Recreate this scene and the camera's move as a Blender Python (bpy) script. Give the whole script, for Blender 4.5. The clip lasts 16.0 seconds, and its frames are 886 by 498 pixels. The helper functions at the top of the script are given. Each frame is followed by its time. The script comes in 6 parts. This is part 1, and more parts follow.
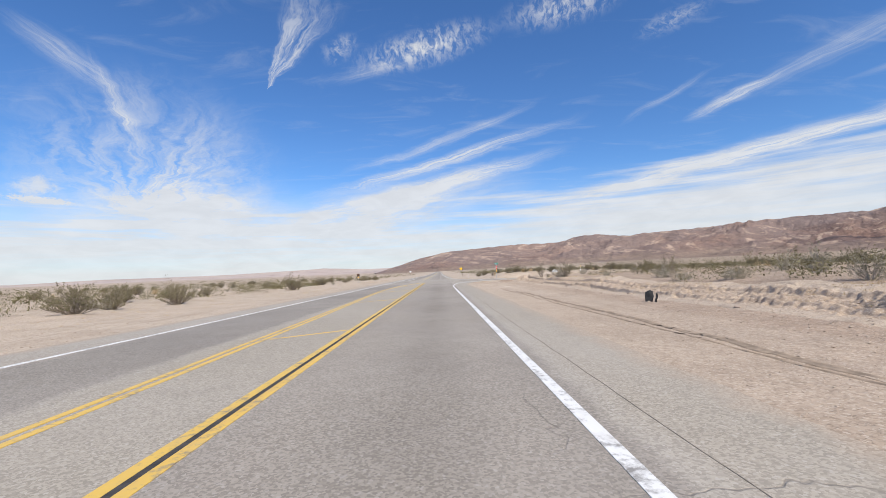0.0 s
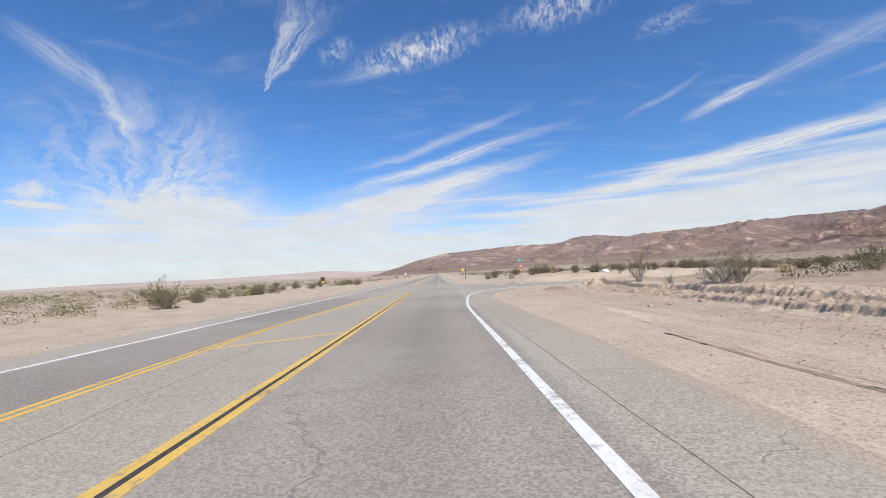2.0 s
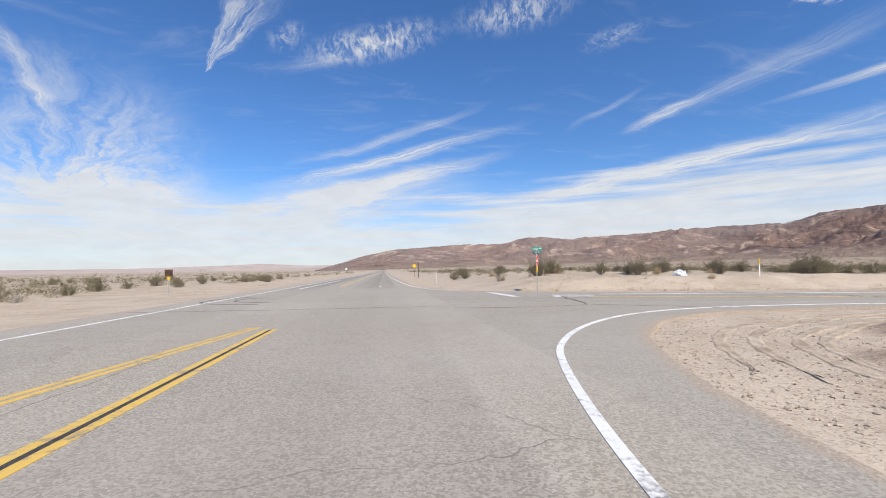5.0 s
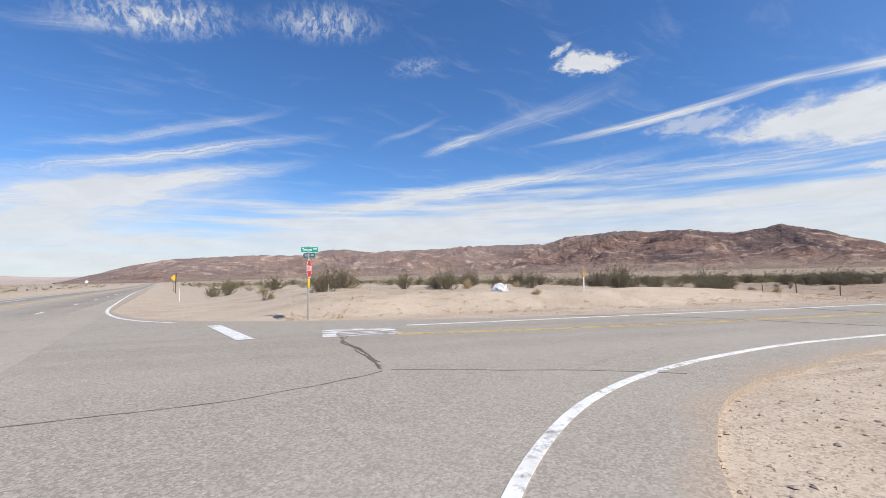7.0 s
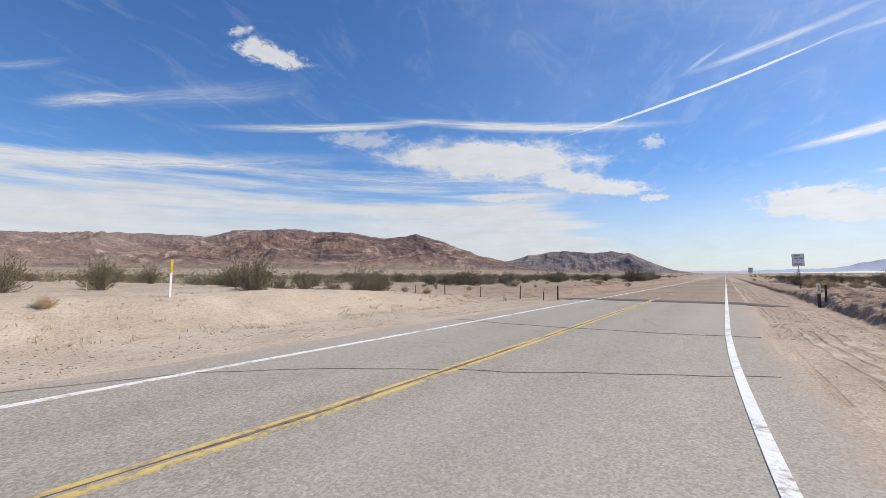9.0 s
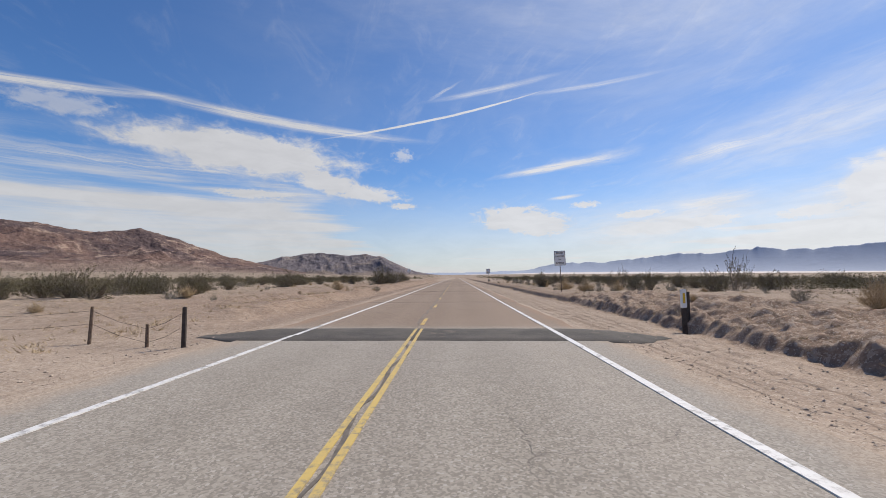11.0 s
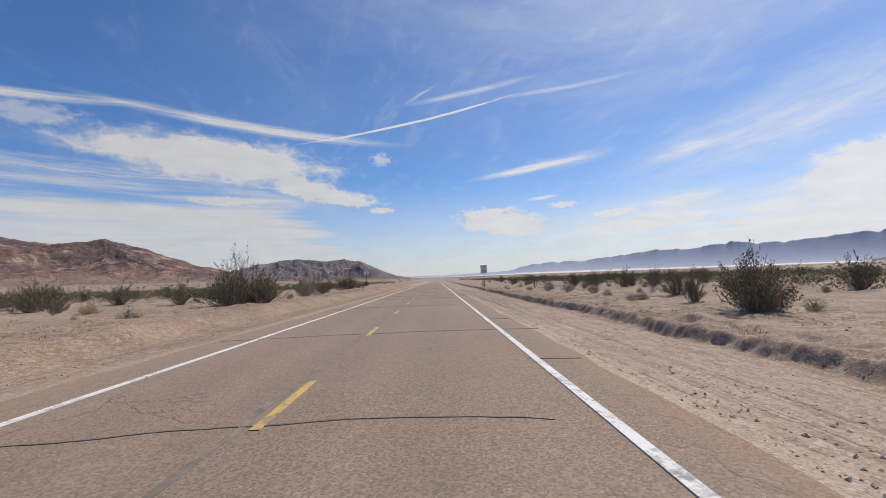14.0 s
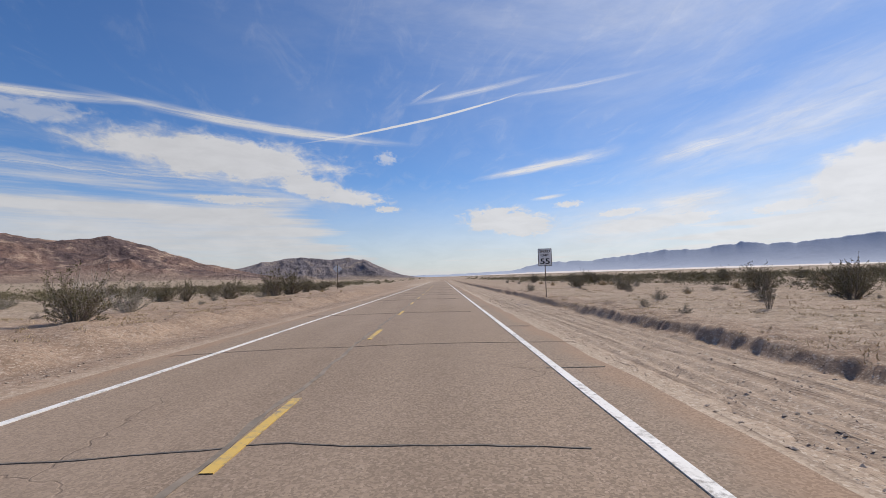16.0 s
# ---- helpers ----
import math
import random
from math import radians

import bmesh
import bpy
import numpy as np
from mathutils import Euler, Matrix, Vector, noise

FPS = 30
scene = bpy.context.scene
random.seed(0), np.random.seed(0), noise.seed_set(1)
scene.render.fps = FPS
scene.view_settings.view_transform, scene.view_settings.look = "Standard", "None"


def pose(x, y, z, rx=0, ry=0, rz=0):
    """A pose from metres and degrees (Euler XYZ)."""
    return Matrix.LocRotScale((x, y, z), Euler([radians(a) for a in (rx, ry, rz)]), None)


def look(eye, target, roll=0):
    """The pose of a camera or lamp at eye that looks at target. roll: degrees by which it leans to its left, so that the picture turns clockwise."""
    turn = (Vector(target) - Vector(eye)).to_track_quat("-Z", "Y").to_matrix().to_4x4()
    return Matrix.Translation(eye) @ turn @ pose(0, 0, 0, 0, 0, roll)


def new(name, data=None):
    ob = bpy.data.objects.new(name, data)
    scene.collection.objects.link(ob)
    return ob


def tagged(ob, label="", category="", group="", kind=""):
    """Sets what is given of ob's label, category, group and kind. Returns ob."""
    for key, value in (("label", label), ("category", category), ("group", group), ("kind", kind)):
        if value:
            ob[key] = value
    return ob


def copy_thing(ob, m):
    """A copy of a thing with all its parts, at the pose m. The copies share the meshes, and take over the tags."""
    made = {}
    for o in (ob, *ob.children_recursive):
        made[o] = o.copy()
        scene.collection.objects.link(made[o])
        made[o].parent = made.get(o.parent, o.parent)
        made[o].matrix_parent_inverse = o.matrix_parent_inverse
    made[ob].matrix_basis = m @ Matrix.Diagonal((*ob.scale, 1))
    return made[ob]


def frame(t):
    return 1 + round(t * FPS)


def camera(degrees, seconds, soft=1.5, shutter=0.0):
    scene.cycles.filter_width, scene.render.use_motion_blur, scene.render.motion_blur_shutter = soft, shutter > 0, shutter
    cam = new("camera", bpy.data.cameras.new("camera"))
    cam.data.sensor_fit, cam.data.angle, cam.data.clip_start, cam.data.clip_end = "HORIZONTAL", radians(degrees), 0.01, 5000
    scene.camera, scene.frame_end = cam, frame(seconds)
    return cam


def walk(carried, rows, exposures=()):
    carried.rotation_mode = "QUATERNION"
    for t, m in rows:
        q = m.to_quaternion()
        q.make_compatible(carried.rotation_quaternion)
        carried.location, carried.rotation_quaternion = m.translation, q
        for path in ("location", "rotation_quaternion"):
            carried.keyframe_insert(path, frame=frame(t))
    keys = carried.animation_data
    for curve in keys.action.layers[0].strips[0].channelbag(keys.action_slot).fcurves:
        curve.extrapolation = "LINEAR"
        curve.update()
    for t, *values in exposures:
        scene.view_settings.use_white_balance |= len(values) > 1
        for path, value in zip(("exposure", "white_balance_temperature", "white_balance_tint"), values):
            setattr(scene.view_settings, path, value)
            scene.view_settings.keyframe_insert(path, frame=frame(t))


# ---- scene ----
cam = camera(90.5, 16.0, soft=0.9, shutter=0.0)
PATH = [
    (0, pose(-1.317, 4.479, 1.430, 93.071, 2.247, -0.424)),
    (0.5, pose(-1.310, 11.868, 1.430, 93.139, 2.115, -0.679)),
    (1, pose(-1.297, 18.694, 1.430, 93.320, 2.477, -0.821)),
    (1.5, pose(-1.228, 25.034, 1.430, 93.231, 2.657, -0.724)),
    (2, pose(-1.225, 30.908, 1.430, 93.311, 2.668, -0.690)),
    (2.5, pose(-1.240, 36.293, 1.430, 93.427, 2.999, -0.617)),
    (3, pose(-1.230, 41.321, 1.430, 93.151, 2.407, -0.717)),
    (3.5, pose(-1.222, 46.018, 1.430, 93.014, 1.607, -0.373)),
    (4, pose(-1.219, 50.366, 1.430, 92.892, 1.003, -1.209)),
    (4.5, pose(-1.140, 54.324, 1.430, 92.765, 0.732, -3.953)),
    (5, pose(-0.785, 57.837, 1.430, 92.752, 0.931, -7.626)),
    (5.5, pose(0.195, 60.836, 1.430, 93.381, 2.438, -10.797)),
    (6, pose(1.225, 63.417, 1.430, 93.496, 1.492, -16.308)),
    (6.5, pose(2.524, 65.676, 1.430, 93.840, 1.092, -23.663)),
    (7, pose(4.082, 67.741, 1.430, 94.002, 0.889, -32.818)),
    (7.5, pose(5.994, 69.425, 1.430, 93.655, 0.926, -42.756)),
    (8, pose(8.320, 70.963, 1.430, 93.325, 0.736, -52.843)),
    (8.5, pose(10.737, 71.987, 1.430, 93.108, 0.548, -63.284)),
    (9, pose(13.492, 72.551, 1.430, 93.334, -0.167, -74.152)),
    (9.5, pose(16.968, 72.636, 1.430, 93.434, -0.455, -84.503)),
    (10, pose(20.914, 72.172, 1.430, 93.604, -0.928, -93.975)),
    (10.5, pose(25.154, 71.433, 1.430, 93.618, -0.407, -100.915)),
    (11, pose(29.662, 70.307, 1.430, 93.591, 0.168, -105.208)),
    (11.5, pose(34.498, 68.784, 1.430, 93.594, 0.497, -107.496)),
    (12, pose(39.773, 66.934, 1.430, 93.660, 0.650, -108.392)),
    (12.5, pose(45.576, 64.853, 1.430, 93.784, 0.913, -108.409)),
    (13, pose(51.942, 62.681, 1.430, 93.906, 1.739, -108.055)),
    (13.5, pose(58.694, 60.635, 1.430, 93.725, 2.237, -107.756)),
    (14, pose(65.670, 58.474, 1.430, 93.927, 1.929, -107.671)),
    (14.5, pose(72.810, 56.291, 1.430, 94.003, 1.910, -107.607)),
    (15, pose(80.059, 54.123, 1.430, 93.841, 1.522, -107.515)),
    (15.5, pose(87.357, 51.941, 1.430, 93.928, 1.379, -107.231)),
    (16, pose(94.726, 49.738, 1.430, 93.839, 1.577, -107.016)),
]
walk(cam, PATH, exposures=[(0, 0.05, 6500, 10), (7, 0.06, 6500, 10), (8.6, 0.0, 6550, 10), (9.5, -0.16, 6600, 10), (10.2, -0.24, 6650, 11), (12.5, -0.32, 6720, 12), (16, -0.33, 6720, 12)])

# ---- sky, sun ----
SUN_AZ, SUN_EL = 155.0, 47.0        # clockwise from the main road's heading
sun = new("sun", bpy.data.lights.new("sun", "SUN"))
sun.data.energy, sun.data.angle, sun.data.color = 5.0, radians(0.55), (1.0, 0.93, 0.82)
_sd = Vector((math.sin(radians(SUN_AZ)) * math.cos(radians(SUN_EL)), math.cos(radians(SUN_AZ)) * math.cos(radians(SUN_EL)), math.sin(radians(SUN_EL))))
sun.matrix_world = look(_sd * 100, (0, 0, 0))


class Nodes:
    """Short hand for node trees."""

    def __init__(self, tree):
        self.t = tree
        tree.nodes.clear()

    def n(self, kind, **kw):
        nd = self.t.nodes.new(kind)
        for k, v in kw.items():
            if k == "op":
                nd.operation = v
            elif k == "typ":
                nd.data_type = v
            elif k == "blend":
                nd.blend_type = v
        return nd

    def put(self, a, sock):
        if isinstance(a, (int, float, tuple, list)):
            sock.default_value = a
        else:
            self.t.links.new(a, sock)

    def math(self, op, a, b=0.0, c=0.0, clamp=False):
        nd = self.n("ShaderNodeMath", op=op)
        nd.use_clamp = clamp
        for s, v in zip(nd.inputs, (a, b, c)):
            self.put(v, s)
        return nd.outputs[0]

    def noise(self, vec, scale, detail=4.0, rough=0.55, dist=0.0, color=False):
        nd = self.n("ShaderNodeTexNoise")
        self.put(vec, nd.inputs["Vector"])
        nd.inputs["Scale"].default_value, nd.inputs["Detail"].default_value = scale, detail
        nd.inputs["Roughness"].default_value, nd.inputs["Distortion"].default_value = rough, dist
        return nd.outputs["Color" if color else "Fac"]

    def voronoi(self, vec, scale, feature="F1", out="Distance"):
        nd = self.n("ShaderNodeTexVoronoi")
        nd.feature = feature
        self.put(vec, nd.inputs["Vector"])
        nd.inputs["Scale"].default_value = scale
        return nd.outputs[out]

    def ramp(self, fac, lo, hi, a=0.0, b=1.0, smooth=True):
        nd = self.n("ShaderNodeMapRange")
        nd.interpolation_type = "SMOOTHSTEP" if smooth else "LINEAR"
        nd.clamp = True
        self.put(fac, nd.inputs[0])
        for i, v in enumerate((lo, hi, a, b)):
            nd.inputs[i + 1].default_value = v
        return nd.outputs[0]

    def mix(self, fac, a, b, blend="MIX"):
        nd = self.n("ShaderNodeMix", typ="RGBA", blend=blend)
        self.put(fac, nd.inputs[0])
        self.put((*a, 1) if isinstance(a, tuple) and len(a) == 3 else a, nd.inputs[6])
        self.put((*b, 1) if isinstance(b, tuple) and len(b) == 3 else b, nd.inputs[7])
        return nd.outputs[2]

    def mapping(self, vec, loc=(0, 0, 0), rot=(0, 0, 0), scale=(1, 1, 1), kind="POINT"):
        nd = self.n("ShaderNodeMapping")
        nd.vector_type = kind
        self.put(vec, nd.inputs[0])
        nd.inputs[1].default_value, nd.inputs[2].default_value, nd.inputs[3].default_value = loc, rot, scale
        return nd.outputs[0]

    def vec(self, x, y, z=0.0):
        nd = self.n("ShaderNodeCombineXYZ")
        for s, v in zip(nd.inputs, (x, y, z)):
            self.put(v, s)
        return nd.outputs[0]

    def bump(self, h, strength, dist):
        nd = self.n("ShaderNodeBump")
        nd.inputs["Strength"].default_value, nd.inputs["Distance"].default_value = strength, dist
        self.put(h, nd.inputs["Height"])
        return nd.outputs[0]


# clouds: azimuth, elevation, half length, half width, tilt, strength, form
CLOUDS = (
    (-36.0, 18.2, 5.6, .9, -62, .62, "s"), (-40.5, 22.3, 5.0, 1.5, -30, .45, "s"), (-35.0, 19.5, 3.0, 2.0, -62, .25, "s"), (-31.5, 7.6, 12, 3.4, 4, .75, "v"), (-8, 8.4, 19, 3.4, 11, .95, "v"), (-42.3, 9.7, 1.7, 1.0, 0, .6, "o"), (-42.3, 8.5, 2.6, .35, -3, .9, "o"),
    (-1.0, 27.6, 9.5, 2.3, 11, .66, "r"), (-12.3, 27.6, 2.4, 1.5, 30, .4, "r"), (17.5, 30.6, 8, 2.3, 4, .52, "r"), (30, 26.4, 4, 1.2, 10, .28, "r"), (-8, 25.2, 5, 1.0, 14, .25, "s"),
    (35.4, 17.5, 4.6, .75, 17, .85, "s"), (45, 19.9, 11, 1.5, 13, .33, "s"), (28.4, 19.0, 5, .5, 24, .28, "s"), (60, 18.2, 14, .55, 6, 1.1, "l"), (85, 18.5, 17, .65, -4, 1.1, "l"), (63.5, 16.9, 4.4, 1.2, 4, .55, "o"),
    (80.4, 14.7, 13.5, 2.5, -2, .95, "o"), (80.5, 14.8, 11, 1.9, -2, .6, "o"), (77, 14.9, 14, 2.4, -2, .45, "v"), (90.5, 11.9, 5.0, 1.3, -12, .95, "o"), (95.3, 10.6, 4.6, .95, -6, 1.0, "o"), (86, 11.5, 12, 2.6, -8, .35, "v"), (100.0, 9.1, 1.6, .4, 0, 1.1, "o"), (81.5, 9.9, 4.0, .55, 0, .7, "o"), (100.0, 15.5, 1.3, .8, 0, .6, "o"),
    (103.7, 19.9, 13.3, .15, 11.4, 1.5, "c"), (124, 22.8, 9, .3, 2, .4, "l"), (112, 23.4, 9, .4, 8, .5, "l"), (105.5, 23.5, 2.4, .25, 28, .5, "s"),
    (115.3, 7.3, 5.6, 1.6, -5, 1.15, "o"), (117.2, 6.4, 3.4, 1.1, -6, .9, "o"), (114.5, 8.6, 2.6, .35, 3, .8, "o"), (119.2, 13.6, 7.6, .5, 7, .95, "l"), (124.5, 14.3, 5.5, 1.0, 9, .45, "v"), (137.4, 13.7, 5, .9, 11, .6, "s"), (120.9, 9.9, 2.2, .28, 5, .8, "l"), (123.3, 8.9, 1.8, .4, 0, .8, "o"),
    (129.3, 7.4, 2.4, .40, 3, 1.1, "o"), (130.5, 5.5, 2.2, .34, 0, 1.0, "o"), (136.0, 6.1, 3.2, .6, 3, 1.1, "o"), (137.5, 8.3, 4.0, 1.2, 10, .5, "s"), (145.5, 6.5, 2.6, .5, 5, 1.0, "o"), (152, 5.2, 6, .5, 4, .8, "o"),
    (164, 10.2, 22, 4.6, 10, 1.1, "v"), (152.5, 9.6, 5.5, 2.1, 12, .7, "o"), (146, 14.8, 18, 4.0, 12, .38, "v"), (132, 6.6, 14, 3.2, 6, .40, "v"), (52.4, 25.2, 4.0, 1.0, -3, 1.25, "o"), (50.4, 25.9, 2.2, 1.0, 5, 1.0, "o"), (48.6, 27.2, 1.4, .5, 20, .8, "o"),
    (.6, 16.9, 13, .75, 17, .55, "s"), (1.2, 14.2, 16.5, .95, 13.3, 1.0, "s"), (2.1, 11.9, 14, 1.0, 11.3, 1.0, "s"), (-4, 9.8, 12, 1.2, 11, .6, "s"), (40, 12.0, 22, 1.1, 7, .75, "s"), (30, 10.6, 18, 1.3, 9, .6, "s"), (66, 12.2, 20, 1.0, 0, .65, "s"),
    (150, 36, 74, 36, 0, .40, "v"), (190, 20, 25, 6, 10, .6, "s"), (250, 18, 30, 6, -8, .5, "s"), (-95, 22, 24, 6, 12, .5, "s"),
)
# fans of ice cloud: azimuth and elevation of the root, reach, middle direction, half spread, strength, strands
FANS = ((-34.0, 7.0, 18.0, 70.0, 118.0, .62, 2.6), (-20.6, 22.6, 15.5, 61.0, 21.0, .78, 7.0), (-34.0, 9.0, 17.0, 26.0, 55.0, .50, 5.0))


def make_world():
    world = bpy.data.worlds.new("world")
    scene.world = world
    world.use_nodes = True
    g = Nodes(world.node_tree)
    sky = g.n("ShaderNodeTexSky")
    sky.sky_type, sky.sun_disc = "NISHITA", False
    sky.sun_elevation, sky.sun_rotation = radians(SUN_EL), radians(SUN_AZ)
    sky.altitude, sky.air_density, sky.dust_density, sky.ozone_density = 600, 1.0, 0.4, 2.0
    way = g.n("ShaderNodeTexCoord").outputs["Generated"]
    sep = g.n("ShaderNodeSeparateXYZ")
    g.put(way, sep.inputs[0])
    x, y, z = sep.outputs
    az = g.math("MULTIPLY", g.math("ARCTAN2", x, y), 57.29578)
    el = g.math("MULTIPLY", g.math("ARCSINE", z), 57.29578)
    zz = g.math("ADD", g.math("MAXIMUM", z, 0.0), 0.10)
    flat = g.vec(g.math("DIVIDE", x, zz), g.math("DIVIDE", y, zz))
    warp = g.noise(g.mapping(flat, scale=(1.0, 1.0, 1)), 2.2, 5, 0.6, color=True)
    warp = g.n("ShaderNodeVectorMath", op="SUBTRACT"), warp
    g.put(warp[1], warp[0].inputs[0])
    warp[0].inputs[1].default_value = (.5, .5, .5)
    sc = g.n("ShaderNodeVectorMath", op="MULTIPLY")
    g.put(warp[0].outputs[0], sc.inputs[0])
    sc.inputs[1].default_value = (5.0, 2.0, 0)
    add = g.n("ShaderNodeVectorMath", op="ADD")
    g.put(g.vec(az, el), add.inputs[0])
    g.put(sc.outputs[0], add.inputs[1])
    place = add.outputs[0]
    mild = g.n("ShaderNodeVectorMath", op="MULTIPLY_ADD")
    g.put(sc.outputs[0], mild.inputs[0])
    mild.inputs[1].default_value = (.22, .16, 0)
    g.put(g.vec(az, el), mild.inputs[2])
    total = None

    def chain(vec, value):
        nd = g.n("ShaderNodeVectorMath", op="MULTIPLY_ADD")
        g.put(value, nd.inputs[0])
        nd.inputs[1].default_value = (1e-7, 1e-7, 0)
        g.put(vec, nd.inputs[2])
        return nd.outputs[0]

    still, torn = mild.outputs[0], place
    for k, (a, e, ha, hb, tilt, s, form) in enumerate(CLOUDS):
        if k and k % 14 == 0:
            # a negligible tie to what is summed so far keeps the long tree in order
            still, torn = chain(still, total), chain(torn, total)
        m = g.mapping(still if form in "loc" else torn, (a, e, 0), (0, 0, radians(tilt)), (ha, hb, 1), "TEXTURE")
        ln = g.n("ShaderNodeVectorMath", op="LENGTH")
        g.put(m, ln.inputs[0])
        if form == "o":
            # small heaped cloud with a torn edge
            puff = g.noise(g.mapping(m, (k * 7.3, k * 3.1, k), scale=(max(1.2, ha / hb * .55), 1.0, 1)), 1.5, 7, 0.62, 0.4)
            body = g.math("ADD", g.math("SUBTRACT", 1.0, ln.outputs["Value"]), g.math("MULTIPLY", g.math("SUBTRACT", puff, 0.5), 2.4))
            v = g.math("MULTIPLY", g.ramp(body, -0.28, 0.72, 0.0, s), g.ramp(ln.outputs["Value"], 1.7, 1.0))
        else:
            v = g.ramp(ln.outputs["Value"], 1.25, 0.35 if form == "c" else 0.0, 0.0, s * 1.15)
            stretch = {"s": (0.8, 3.0), "r": (ha * .75, 1.0), "v": (1.2, 1.8), "l": (1.6, 1.8), "c": (9, .8)}[form]
            fib = g.noise(g.mapping(m, (k * 7.3, k * 3.1, k), scale=(*stretch, 1)), 1.6, 9, 0.66, 0.5)
            lo, hi, mn = {"s": (.26, .78, .22), "r": (.38, .64, .05), "v": (.25, .75, .28), "l": (.25, .72, .35), "c": (.3, .65, .3)}[form]
            v = g.math("MULTIPLY", v, g.ramp(fib, lo, hi, mn, 1.25))
        total = v if total is None else g.math("ADD", total, v)
    for k, (a, e, reach, mid, half, s, strands) in enumerate(FANS):
        m = g.mapping(chain(torn, total), (a, e, 0), (0, 0, radians(mid)), (1, 1, 1), "TEXTURE")
        sp = g.n("ShaderNodeSeparateXYZ")
        g.put(m, sp.inputs[0])
        ln = g.n("ShaderNodeVectorMath", op="LENGTH")
        g.put(m, ln.inputs[0])
        turn = g.math("ARCTAN2", sp.outputs[1], sp.outputs[0])
        strand = g.noise(g.vec(g.math("MULTIPLY", turn, strands), g.math("MULTIPLY", ln.outputs["Value"], 0.16), k * 3.7), 1.7, 9, 0.68, 0.7)
        v = g.math("MULTIPLY", g.ramp(ln.outputs["Value"], reach, reach * .12, 0.0, s), g.ramp(g.math("ABSOLUTE", turn), radians(half), radians(half) * .45))
        total = g.math("ADD", total, g.math("MULTIPLY", v, g.ramp(strand, .34, .68, .06, 1.15)))
    fibre = g.noise(g.mapping(flat, rot=(0, 0, radians(28)), scale=(1.0, 2.6, 1)), 2.4, 9, 0.62, 0.9)
    cloud = total
    # the low bank of cloud: its top edge rises from the highway's heading to the hills and drops away past them
    streak = g.ramp(g.noise(g.mapping(g.vec(az, el), rot=(0, 0, radians(-8)), scale=(.035, .6, 1)), 1.0, 8, 0.62), 0.3, 0.7)
    top = g.math("ADD", g.ramp(az, -6, 26, 7.2, 10.4), g.ramp(az, 83, 101, 0.0, -7.2))
    top = g.math("ADD", top, g.ramp(az, 120, 150, 0.0, 4.0))
    edge = g.math("ADD", g.math("SUBTRACT", el, top), g.math("MULTIPLY", g.math("SUBTRACT", streak, .5), -4.2))
    low = g.ramp(edge, 2.6, -3.4, 0.0, 1.0)
    band = g.math("MULTIPLY", low, g.math("ADD", 0.78, g.math("MULTIPLY", streak, 0.3)))
    haze = g.math("MULTIPLY", g.ramp(el, 13.0, 0.0, 0.0, 0.86), g.ramp(az, 75, 118, 0.8, 1.0))
    thin = g.math("MULTIPLY", g.ramp(fibre, 0.5, 0.8, 0, 0.16), g.ramp(el, 3, 14))
    cover = g.math("ADD", g.math("ADD", cloud, g.math("MAXIMUM", band, haze)), thin, clamp=True)
    cover = g.math("MULTIPLY", cover, 0.92)
    # light and dark inside the clouds
    body = g.noise(g.mapping(g.vec(az, el), scale=(.22, .7, 1)), 1.0, 6, 0.6, 0.4)
    tint = g.n("ShaderNodeHueSaturation")
    tint.inputs["Saturation"].default_value, tint.inputs["Value"].default_value = SKY_SAT, 1.0
    g.put(sky.outputs[0], tint.inputs["Color"])
    blue = g.mix(1.0, tint.outputs[0], (0.76, 1.02, 1.33), "MULTIPLY")
    toward = g.n("ShaderNodeVectorMath", op="DOT_PRODUCT")
    g.put(way, toward.inputs[0])
    toward.inputs[1].default_value = tuple(_sd)
    glow = g.ramp(toward.outputs["Value"], 0.25, 1.0, CLOUD_W, CLOUD_W * 1.4)
    white = g.n("ShaderNodeCombineColor")
    glow = g.math("MULTIPLY", glow, g.ramp(body, 0.3, 0.7, 0.95, 1.04))
    for sck, k in zip(white.inputs, (.965, .985, 1.01)):
        g.put(g.math("MULTIPLY", glow, k), sck)
    col = g.mix(cover, blue, white.outputs[0])
    bg = g.n("ShaderNodeBackground")
    g.put(col, bg.inputs[0])
    bg.inputs[1].default_value = SKY_STRENGTH
    out = g.n("ShaderNodeOutputWorld")
    g.put(bg.outputs[0], out.inputs[0])


SKY_STRENGTH, SKY_SAT, CLOUD_W = 0.110, 1.12, 6.9
make_world()


# ---- materials ----
def material(name):
    m = bpy.data.materials.new(name)
    m.use_nodes = True
    g = Nodes(m.node_tree)
    b = g.n("ShaderNodeBsdfPrincipled")
    o = g.n("ShaderNodeOutputMaterial")
    m.node_tree.links.new(b.outputs[0], o.inputs[0])
    return m, g, b


def here(g):
    return g.n("ShaderNodeNewGeometry").outputs["Position"]


def attribute(g, name):
    nd = g.n("ShaderNodeAttribute")
    nd.attribute_name = name
    return nd.outputs["Fac"]


